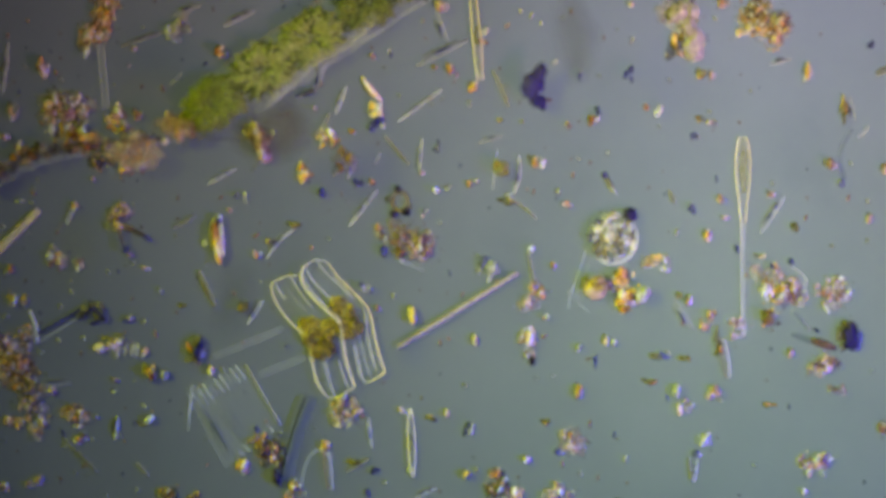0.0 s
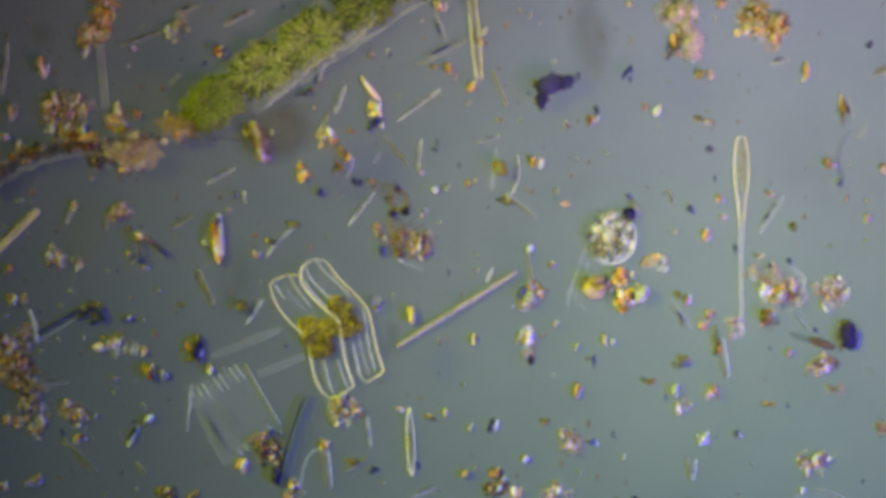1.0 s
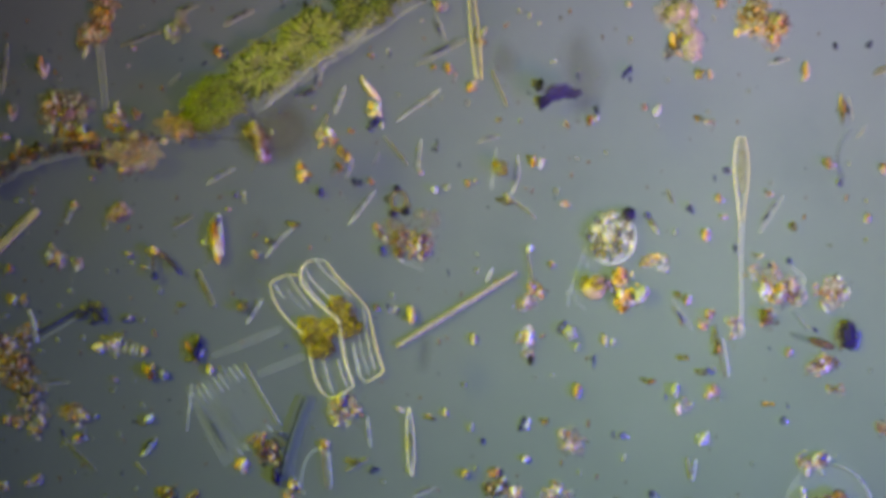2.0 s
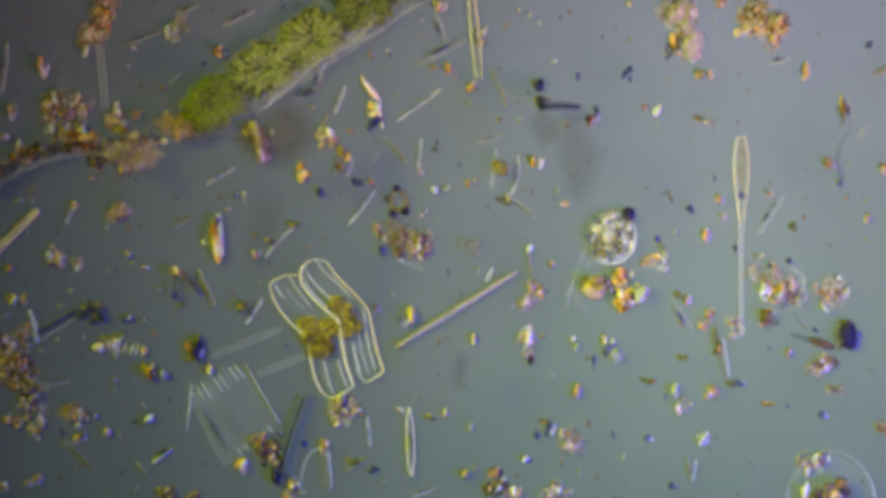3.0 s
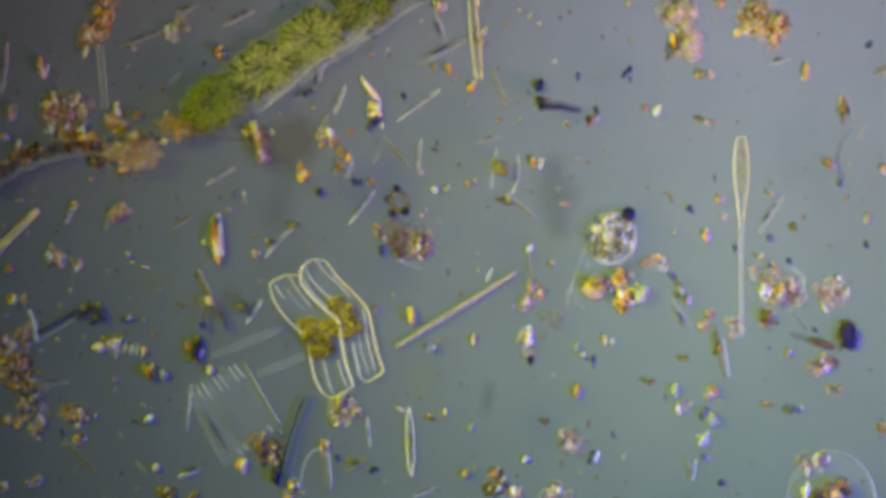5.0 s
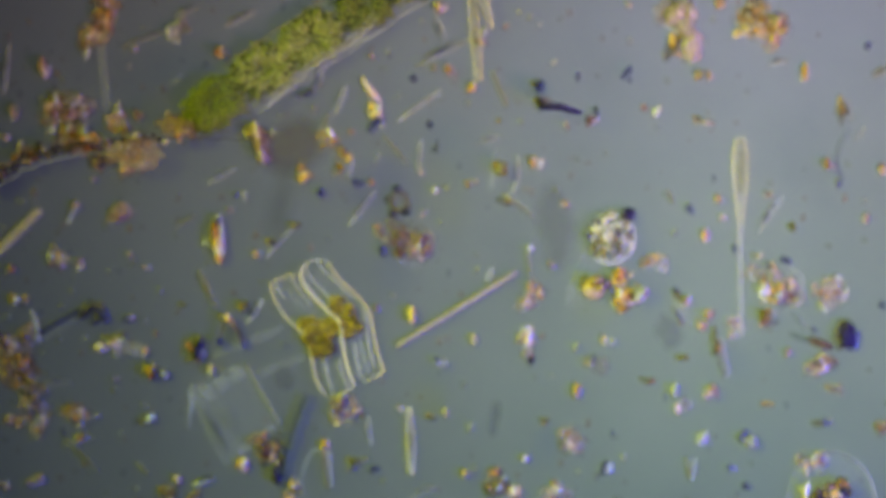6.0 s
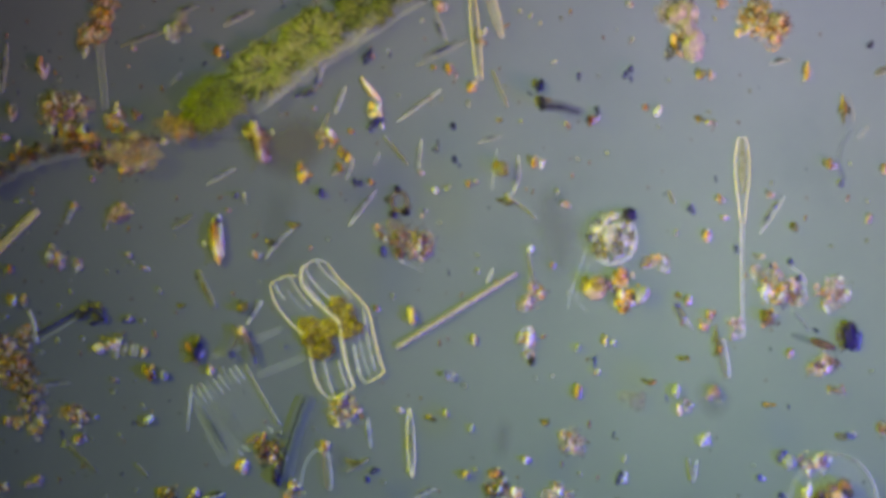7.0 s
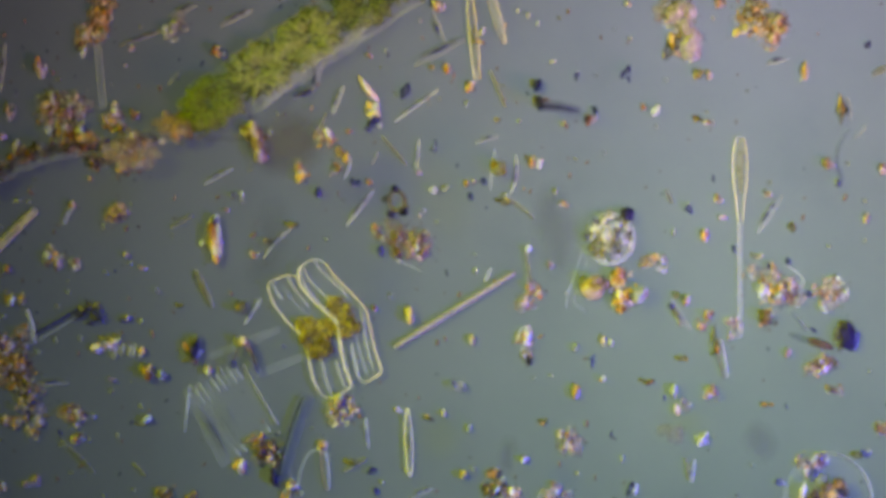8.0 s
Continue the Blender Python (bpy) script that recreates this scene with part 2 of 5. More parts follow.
def crumbs(parent, spots, material, turn=0.0):
    """Many tiny ragged bits in one part; spots are (x, y, z, r) in millimetres."""
    points, faces = [], []
    for x, y, z, r in spots:
        m = (Matrix.Translation((mm(x), mm(y), mm(z))) @ pose(0, 0, 0, rnd.uniform(-30, 30), rnd.uniform(-30, 30), rnd.gauss(-12, 32) - turn)
             @ Matrix.Diagonal((mm(r * rnd.uniform(0.5, 0.9)), mm(r * rnd.uniform(0.9, 2.2)), mm(r), 1)))
        o = len(points)
        points += [m @ (p * rnd.uniform(0.65, 1.3)) for p in CRUMB_POINTS]
        faces += [[o + i for i in f] for f in CRUMB_FACES]
    me = bpy.data.meshes.new("fine_debris")
    me.from_pydata(points, [], faces)
    me.materials.append(material)
    ob = part("fine_debris", me, material, parent)
    tagged(ob, kind="stuff")
    return ob



def clump(x, y, a, b, turn, tone, n, label, name="detritus_clump", size=(2.2, 5.8), group="detritus clumps"):
    """A loose, ragged heap of granules, splinters and thin flocs within an ellipse of half axes a, b."""
    ob = base(name, x, y, turn, label, "detritus", group)
    heart = []
    for k in range(max(2, int(a * b / 75))):
        ang, d = rnd.uniform(0, 2 * math.pi), math.sqrt(rnd.random()) * 0.85
        heart.append((a * d * math.cos(ang), b * d * math.sin(ang)))
    reach = 0.36 * min(a, b) + 2.5
    for k, (hx, hy) in enumerate(heart[:10]):
        bm = lump(0.8, rnd.randrange(900), 3, 2.6)
        bm.transform(Matrix.Translation((mm(hx), mm(hy), mm(4))) @ pose(0, 0, 0, 0, 0, rnd.uniform(0, 180))
                     @ Matrix.Diagonal((mm(reach * rnd.uniform(0.9, 1.6)), mm(reach * rnd.uniform(0.6, 1.1)), mm(4.5), 1)))
        part("floc", bm, SOOT if tone in ("brown", "dark", "olive") else EMBER if tone in ("amber", "bright") else FUZZ, ob)
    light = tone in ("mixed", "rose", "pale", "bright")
    # fine debris is shifted by side: pale for light, olive for shade
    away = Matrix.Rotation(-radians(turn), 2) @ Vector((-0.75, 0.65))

    def scatter(count, low, high, out=0.75, shift=0.0):
        rows = []
        for _ in range(count):
            hx, hy = rnd.choice(heart)
            s = rnd.uniform(low, high)
            rows.append((hx + rnd.gauss(0, reach * out) + away.x * shift, hy + rnd.gauss(0, reach * out) + away.y * shift, s + rnd.random() ** 2 * min(a, b) * 0.4, s))
        return rows
    if tone != "dark":
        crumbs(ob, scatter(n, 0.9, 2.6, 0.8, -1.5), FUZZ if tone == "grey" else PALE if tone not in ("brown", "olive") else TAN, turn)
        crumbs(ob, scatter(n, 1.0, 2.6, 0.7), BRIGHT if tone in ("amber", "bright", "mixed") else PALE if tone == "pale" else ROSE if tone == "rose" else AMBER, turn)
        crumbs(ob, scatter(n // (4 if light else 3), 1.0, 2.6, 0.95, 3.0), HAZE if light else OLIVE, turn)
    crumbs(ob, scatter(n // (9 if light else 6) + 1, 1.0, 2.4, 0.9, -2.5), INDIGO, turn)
    for i in range(int(n * 1.6)):
        r = rnd.uniform(*size) * (1.15 if i < n / 4 else 0.68)
        hx, hy = rnd.choice(heart)
        px, py = hx + rnd.gauss(0, reach * 0.62), hy + rnd.gauss(0, reach * 0.62)
        tall = min(a, b) * 0.3 * rnd.random() ** 2
        kind = rnd.choice(("lump", "lump", "shard"))
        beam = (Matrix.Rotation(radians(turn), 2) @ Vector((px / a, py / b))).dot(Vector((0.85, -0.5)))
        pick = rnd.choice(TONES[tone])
        # outer granules painted by side: pale where lit, olive or brown where shaded
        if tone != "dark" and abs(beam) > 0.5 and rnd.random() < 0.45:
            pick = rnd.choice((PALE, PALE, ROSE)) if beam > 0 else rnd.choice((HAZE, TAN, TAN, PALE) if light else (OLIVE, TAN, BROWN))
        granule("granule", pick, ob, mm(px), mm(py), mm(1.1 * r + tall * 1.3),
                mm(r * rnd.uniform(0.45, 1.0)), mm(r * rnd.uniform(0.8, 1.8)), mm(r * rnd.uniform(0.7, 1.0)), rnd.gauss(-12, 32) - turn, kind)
    return ob


def grain(x, y, a, b, turn, tone, label, side="pale", name="grain", group="single grains"):
    """One grain: a coloured body, its flank away from the beam painted as olive shade, the other as pale light."""
    ob = base(name, x, y, turn, label, "grain", group)
    a, b = a * 0.9, b * 0.92
    slim = 0.95 if min(a, b) > 11 or not side else 0.72

    def off(dx, dy):
        return Matrix.Rotation(-radians(turn), 2) @ Vector((dx, dy))
    big = min(a, b) > 13 and not side
    h = min(a, b)
    granule("kernel", TONES[tone][0], ob, 0, 0, mm(h * (0.5 if tone == "disc" else 1.15)), mm(a * slim * (0.95 if big else 0.78)), mm(b * (0.95 if big else 0.8)), mm(h * (0.5 if tone == "disc" else 1.35)), 0,
            "round" if big else rnd.choice(("lump", "lump", "shard")))
    # broken bits that make its outline uneven
    for _ in range(2 if big else 3):
        ang, s = rnd.uniform(0, 2 * math.pi), rnd.uniform(0.3, 0.55)
        granule("bit", rnd.choice(TONES[tone]), ob, mm(a * 0.65 * math.cos(ang)), mm(b * 0.7 * math.sin(ang)), mm(1.0 * h), mm(a * s * 0.8), mm(b * s), mm(h * 0.8), rnd.gauss(-12, 30) - turn)
    # olive lobe paints the shaded flank away from the beam
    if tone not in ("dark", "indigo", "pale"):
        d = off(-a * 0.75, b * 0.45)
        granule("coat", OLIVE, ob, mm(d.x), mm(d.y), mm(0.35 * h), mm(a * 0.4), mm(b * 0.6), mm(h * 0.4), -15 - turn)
    # pale lobe paints the lit flank, whatever the grain's turn
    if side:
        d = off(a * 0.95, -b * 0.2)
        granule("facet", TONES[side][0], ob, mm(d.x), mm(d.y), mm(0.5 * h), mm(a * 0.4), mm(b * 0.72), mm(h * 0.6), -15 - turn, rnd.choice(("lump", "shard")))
    return ob


def rod(x0, y0, x1, y1, w, material, label, name="needle_diatom", bend=0.0, taper=0.35, group="needle diatoms", rims=None):
    """A needle or spindle cell lying on the slide: a body, and on wide ones two margins and a middle line."""
    p, q = at(x0, y0), at(x1, y1)
    d = q - p
    n = Vector((-d.y, d.x, 0)).normalized()
    mid = (p + q) / 2
    ob = new(name)
    ob.empty_display_size = 0.02
    ob.location = mid
    tagged(ob, label, "diatom", group)
    half = mm(w) * (0.42 if w < 12 else 0.5)
    flat = 1.5 if w < 12 else 0.9

    def along(s):
        return p + d * s + n * (4 * bend * s * (1 - s) * d.length) - mid

    def width(s):
        e = min(s, 1 - s) * 2
        return half * (taper + (1 - taper) * min(1.0, math.sin(min(1, e * 1.25) * math.pi / 2)))
    steps = [i / 12 for i in range(13)]
    bm = sweep(bmesh.new(), [along(s) + Vector((0, 0, half * flat)) for s in steps], [width(s) for s in steps], 10, flat)
    part("valve", bm, material, ob)
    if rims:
        # rims[0] on the beam side, rims[1] opposite; unlike pairs paint light and shade
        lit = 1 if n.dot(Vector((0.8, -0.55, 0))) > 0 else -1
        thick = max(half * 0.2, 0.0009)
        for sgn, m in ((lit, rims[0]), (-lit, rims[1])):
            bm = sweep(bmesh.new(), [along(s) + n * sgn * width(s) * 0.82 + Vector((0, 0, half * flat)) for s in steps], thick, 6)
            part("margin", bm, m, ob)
        if w < 12 and d.length > 0.03 and material not in (HAZE, NEEDLE):
            # shaded far flank drawn as dark violet strips, in one or two pieces
            for s0, s1 in ((0.26, 0.56), (0.62, 0.78)) if rnd.random() < 0.5 else ((0.32, 0.72),):
                span = [s0 + (s1 - s0) * k / 6 for k in range(7)]
                thick_here = [half * (0.25 + 0.45 * math.sin(math.pi * k / 6)) for k in range(7)]
                bm = sweep(bmesh.new(), [along(s) - n * lit * width(s) * 0.9 + Vector((0, 0, half * flat)) for s in span], thick_here, 7)
                part("contents", bm, VIOLET, ob, "dark violet shade along the far flank")
            # olive bar paints the coloured fringe of shade beyond that flank
            bm = sweep(bmesh.new(), [along(s) - n * lit * (width(s) * 1.2 + half * 0.7) + Vector((0, 0, half * 0.4)) for s in steps[2:-2]], half * 0.5, 6)
            part("slime", bm, HAZE, ob, "faint olive fringe of shade")
        if w > 12:
            bm = sweep(bmesh.new(), [along(s) + Vector((0, 0, half * flat * 1.9)) for s in steps[1:-1]], max(half * 0.09, 0.0007), 6)
            part("raphe", bm, OLIVE, ob)
            if name == "spindle_diatom":
                for s in (0.44, 0.54):
                    c = along(s)
                    granule("contents", OLIVE, ob, c.x - 0.001, c.y, half * flat, half * 0.32, d.length * 0.07, half * 0.4, rnd.uniform(-8, 8))
    return ob


def thread(points, r, material, label, name="filament", category="filament", group="filaments"):
    """A thin curved fibre through a few points on the slide."""
    c = at(*points[0])
    bm = sweep(bmesh.new(), [at(x, y, mm(r)) - c for x, y in [(v.x, v.y) for v in curve_points([(x, y, 0) for x, y in points], 8)]], mm(r), 7)
    ob = new(name, finish(name, bm, material))
    ob.location = c
    return tagged(ob, label, category, group)


# ---- the green filament of star-chloroplast algae ----
def build_green_alga():
    p, q = Vector((318, 222)), Vector((745, -62))
    turn = math.degrees(math.atan2(-(q.y - p.y), q.x - p.x))
    ob = base("green_alga_filament", p.x, p.y, turn, "green algal filament with star-shaped chloroplasts in a clear sheath", "alga")
    length, rad = mm((q - p).length), 0.052
    bm = sweep(bmesh.new(), [(length * i / 20 + 0.03, -0.006, rad * 0.42) for i in range(21)], [rad * (0.72 if i == 0 else 1) for i in range(21)], 24, 0.42)
    part("sheath", bm, SHEATH, ob, "clear colourless sheath")
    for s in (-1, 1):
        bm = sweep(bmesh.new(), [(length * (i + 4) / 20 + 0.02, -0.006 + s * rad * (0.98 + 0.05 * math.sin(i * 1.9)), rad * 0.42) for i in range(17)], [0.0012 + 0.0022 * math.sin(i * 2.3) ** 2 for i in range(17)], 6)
        # olive on the upper left edge, pale on the lower right one
        part("cell_wall", bm, HAZE if s > 0 else WISP, ob, "thin wall edge, olive above and pale below")
    for k, cx in enumerate((0.072, 0.178, 0.280, 0.395, 0.49)):
        r = random.Random(k + 40)
        bm = bmesh.new()
        c = Vector((cx, 0, 0.017))
        lit = bmesh.new()
        for n in range(540):
            a = r.uniform(0, 2 * math.pi)
            sq = 1 / max(abs(math.cos(a)), abs(math.sin(a))) ** 0.4
            reach = r.uniform(0.45, 1.05) ** 0.5 * (1 + 0.06 * math.sin(a * 5 + k) + 0.06 * math.sin(a * 11 + 2 * k))
            tip = Vector((math.cos(a) * 0.061 * sq, math.sin(a) * 0.047 * sq, 0)) * reach
            tip.z = r.uniform(-0.8, 1.0) * 0.014 * (1.15 - reach * 0.7)
            start = tip * r.uniform(0.2, 0.8) + Vector((r.gauss(0, 0.005), r.gauss(0, 0.005), 0))
            mid = (tip + start) / 2 + Vector((r.gauss(0, 0.0065), r.gauss(0, 0.0065), r.gauss(0, 0.002)))
            # every third strand is lifted and takes the lighter, painted-lit green
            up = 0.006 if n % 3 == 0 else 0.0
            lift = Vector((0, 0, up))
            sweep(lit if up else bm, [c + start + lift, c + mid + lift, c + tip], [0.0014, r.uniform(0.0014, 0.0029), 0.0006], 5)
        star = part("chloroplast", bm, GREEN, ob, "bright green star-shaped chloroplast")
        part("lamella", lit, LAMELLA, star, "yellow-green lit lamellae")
        core = lump(0.9, k + 3, 4, 4.5)
        core.transform(Matrix.Translation((cx, 0, 0.011)) @ Matrix.Diagonal((0.040, 0.034, 0.008, 1)))
        part("pyrenoid", core, GREEN, star)
    return ob


# ---- the bent diatoms lying side by side ----
def build_bent_colony():
    ob = base("bent_diatom_colony", 580, 580, 0, "two bent clear diatom cells with golden-brown chloroplasts", "diatom")
    o = at(580, 580)

    def line(points, z):
        return [v - o for v in curve_points([at(x, y, z) for x, y in points], 6)]

    def bar(name, points, z, rad, material, parent, label=""):
        pts = line(points, z)
        n = len(pts) - 1
        radii = [rad * (0.55 + 0.45 * min(1, 6 * k / n, 6 * (n - k) / n)) * (1 + 0.12 * math.sin(k * 1.3)) for k in range(n + 1)]
        return part(name, sweep(bmesh.new(), pts, radii, 7), material, parent, label)

    def shell(left, right):
        """A closed pillow between the two edges of a cell."""
        rows_l, rows_r = line(left, 0), line(right, 0)
        bm = bmesh.new()

        def sheet(high):
            return [[bm.verts.new(l.lerp(r, k / 6) + Vector((0, 0, 0.001 + high * math.sin(math.pi * k / 6)))) for l, r in zip(rows_l, rows_r)] for k in range(7)]
        for grid, flip in ((sheet(0.013), False), (sheet(0.0), True)):
            for a, b in zip(grid, grid[1:]):
                for i in range(len(a) - 1):
                    f = (a[i], a[i + 1], b[i + 1], b[i])
                    bm.faces.new(f[::-1] if flip else f)
        return bm

    left = [(478, 504), (486, 533), (512, 569), (543, 599), (549, 628), (557, 666), (567, 689), (577, 701)]
    middle = [(533, 482), (535, 503), (554, 527), (578, 550), (599, 570), (604, 597), (611, 637), (622, 672)]
    right = [(580, 465), (594, 487), (617, 510), (640, 533), (653, 554), (659, 583), (668, 623), (678, 653)]
    one = part("cell", shell(left, middle), FILM, ob, "clear bent frustule")
    two = part("cell", shell(middle, right), FILM, ob, "clear bent frustule")
    bar("valve_edge", left, 0.010, 0.0020, SILICA, one, "bright refracting valve edge")
    bar("valve_edge", [(545, 465), (535, 474)] + middle + [(626, 681), (618, 689)], 0.015, 0.0025, SILICA, two, "bright refracting valve edge")
    bar("valve_edge", [(539, 489), (546, 508), (563, 529), (587, 551), (607, 571)], 0.011, 0.0013, FAINT, two)
    bar("valve_edge", right + [(676, 660), (666, 667), (650, 676)], 0.011, 0.0022, SILICA, two, "bright refracting valve edge")
    bar("end_wall", [(478, 504), (484, 498), (500, 491), (513, 487), (531, 489)], 0.008, 0.0015, SILICA, one)
    bar("end_wall", [(577, 701), (590, 704), (605, 697), (618, 689)], 0.008, 0.0017, SILICA, one)
    bar("end_wall", [(545, 465), (553, 461), (562, 460), (572, 462), (580, 465)], 0.008, 0.0014, FAINT, two)
    bar("end_wall", [(650, 676), (641, 671), (636, 662), (632, 650)], 0.008, 0.0017, FAINT, two)
    for cell, points, rad, m in (
            (one, [(487, 503), (491, 512), (497, 521), (505, 529)], 0.0018, FAINT), (one, [(512, 488), (519, 500), (532, 520), (552, 543)], 0.0018, FAINT),
            (one, [(508, 512), (524, 533), (545, 553)], 0.0009, GHOST), (one, [(572, 632), (578, 660), (585, 684), (592, 701)], 0.0017, FAINT),
            (one, [(598, 636), (605, 662), (615, 686)], 0.0018, FAINT), (two, [(541, 474), (550, 494), (569, 513), (594, 540)], 0.0016, FAINT),
            (two, [(560, 461), (571, 478), (598, 502), (622, 528)], 0.0016, FAINT), (two, [(625, 608), (630, 634), (637, 660)], 0.0018, FAINT),
            (two, [(641, 545), (647, 572), (652, 610), (664, 655)], 0.0015, FAINT), (two, [(633, 590), (642, 630), (654, 664)], 0.0010, GHOST)):
        bar("girdle_band", points, 0.010, rad, m, cell)
    r = random.Random(17)
    for spans, owner in ((((563, 604, 25, 29, 20), (548, 578, 19, 17, 0), (578, 584, 14, 20, -20), (570, 618, 20, 14, 0)), one),
                         (((596, 541, 13, 17, -40), (611, 560, 15, 22, -20), (623, 578, 15, 17, 0), (606, 583, 13, 16, 10)), two)):
        lobe = None
        for k, (cx, cy, a, b, t) in enumerate(spans):
            mass = lump(0.55, int(cx), 4, 2.6)
            mass.transform(Matrix.Translation(at(cx, cy, 0.009) - o) @ pose(0, 0, 0, 0, 0, t) @ Matrix.Diagonal((mm(a), mm(b), 0.005, 1)))
            lobe = part("chloroplast", mass, GOLDEN, ob, "golden-brown granular chloroplast")
            for _ in range(16):
                ang, d = r.uniform(0, 6.28), math.sqrt(r.random())
                c = at(cx + a * d * math.cos(ang), cy + b * d * math.sin(ang), r.uniform(0.010, 0.016)) - o
                granule("plastid", GOLDEN, lobe, c.x, c.y, c.z, mm(r.uniform(2.5, 6)), mm(r.uniform(3, 7)), 0.004, r.gauss(-15, 40), "lump")


# ---- the empty comb of frustules ----
def build_comb_colony():
    ob = base("empty_diatom_comb", 410, 735, 0, "faint empty comb of joined clear diatom shells", "diatom")
    o = at(410, 735)
    tl, tr, bl, br = at(334, 702), at(432, 644), at(398, 828), at(494, 752)

    def q(u, v, z=0.004):
        return tl.lerp(tr, u).lerp(bl.lerp(br, u), v) - o + Vector((0, 0, z))
    bm = bmesh.new()
    g = [[bm.verts.new(q(i / 8, j / 8, 0.003 + 0.003 * math.sin(i * math.pi / 8))) for j in range(9)] for i in range(9)]
    h = [[bm.verts.new(q(i / 8, j / 8, 0.0005)) for j in range(9)] for i in range(9)]
    for sheet, flip in ((g, True), (h, False)):
        for i in range(8):
            for j in range(8):
                f = (sheet[i][j], sheet[i][j + 1], sheet[i + 1][j + 1], sheet[i + 1][j])
                bm.faces.new(f if flip else f[::-1])
    film = part("shell_film", bm, FILM, ob, "nearly invisible shell wall")
    for k, u in enumerate((0.0, 0.07, 0.14, 0.21, 0.28, 0.36)):
        part("shell_edge", sweep(bmesh.new(), [q(u, v / 8, 0.006) for v in range(-1, 9)], 0.0013 - 0.00010 * k, 6), WISP, film)
    for k in range(9):
        u = 0.1 + 0.098 * k
        part("tooth", sweep(bmesh.new(), [q(u - 0.02, -0.06, 0.005), q(u + 0.01, 0.14, 0.006), q(u + 0.02, 0.2, 0.005)], [0.0022, 0.0018, 0.0006], 6), GHOST if k % 3 else WISP, film)
    for k in range(6):
        u = 0.3 + 0.11 * k
        part("tooth", sweep(bmesh.new(), [q(u, 0.9, 0.005), q(u + 0.02, 1.02, 0.006)], [0.001, 0.0024], 6), GHOST, film)
    part("end_shell", sweep(bmesh.new(), [q(1.0, v / 8, 0.006) for v in range(9)], 0.0026, 7), HAZE, ob, "thicker olive-edged end shell")
    part("end_ridge", sweep(bmesh.new(), [q(1.0, v / 8, 0.008) + Vector((0.0022, 0.001, 0)) for v in range(9)], 0.0011, 6), FAINT, ob, "pale ridge of the end shell")
    r = random.Random(31)
    for k in range(16):
        u = 0.02 + 0.44 * r.random()
        part("stria", sweep(bmesh.new(), [q(u, 0.12 + 0.1 * r.random(), 0.005), q(u + 0.03, 0.5, 0.006), q(u + 0.10 * r.random(), 0.8 + 0.2 * r.random(), 0.005)], [0.0006, 0.0022, 0.0008], 6), FILM, film)
    part("horn", sweep(bmesh.new(), [at(340, 678, 0.004) - o, at(336, 715, 0.006) - o, at(331, 764, 0.004) - o], [0.0010, 0.0028, 0.001], 7), GHOST, ob)


# ---- the stalked club-shaped diatom ----
def build_club_diatom():
    ob = base("club_diatom", 1311, 420, 0, "clear club-shaped diatom on a long thin stalk", "diatom")
    o = at(1311, 420)

    def half(s):
        if s < 0.34:
            k = s / 0.34
            return 13.4 * math.sin(math.pi * (0.06 + 0.80 * k) ** 0.75) ** 0.8 + 0.5
        return 3.9 - 1.6 * (s - 0.34) if s > 0.42 else 7.6 - (s - 0.34) * 46

    def line(sgn, z, k=1.0):
        return [at(1311.5 + 1.5 * (i / 40) + sgn * half(i / 40) * k, 243 + 355 * i / 40, z) - o for i in range(41)]
    bm = bmesh.new()
    for z, flip in ((0.002, True), (0.009, False)):
        a, b = ([bm.verts.new(v) for v in line(s, z)] for s in (-1, 1))
        for i in range(40):
            f = (a[i], a[i + 1], b[i + 1], b[i])
            bm.faces.new(f[::-1] if flip else f)
    part("valve", bm, FILM, ob)
    for s in (-1, 1):
        part("margin", sweep(bmesh.new(), line(s, 0.006, 0.92)[:18], 0.0016 if s < 0 else 0.0013, 7), SILICA, ob, "bright refracting margin")
        part("stalk", sweep(bmesh.new(), line(s, 0.006, 0.92)[17:], [0.0017 - 0.0006 * k / 23 for k in range(24)], 7), FAINT if s < 0 else WISP, ob, "pale stalk wall")
    part("apex", sweep(bmesh.new(), [at(1301, 256, 0.006) - o, at(1306, 246, 0.006) - o, at(1311, 242, 0.006) - o, at(1316, 246, 0.006) - o, at(1321, 256, 0.006) - o], 0.0013, 7), FAINT, ob)
    bm = lump(0.3, 8, 3, 2)
    bm.transform(Matrix.Translation(at(1312, 298, 0.007) - o) @ Matrix.Diagonal((0.0075, 0.045, 0.004, 1)))
    part("chloroplast", bm, HAZE, ob, "thin olive chloroplast strip")


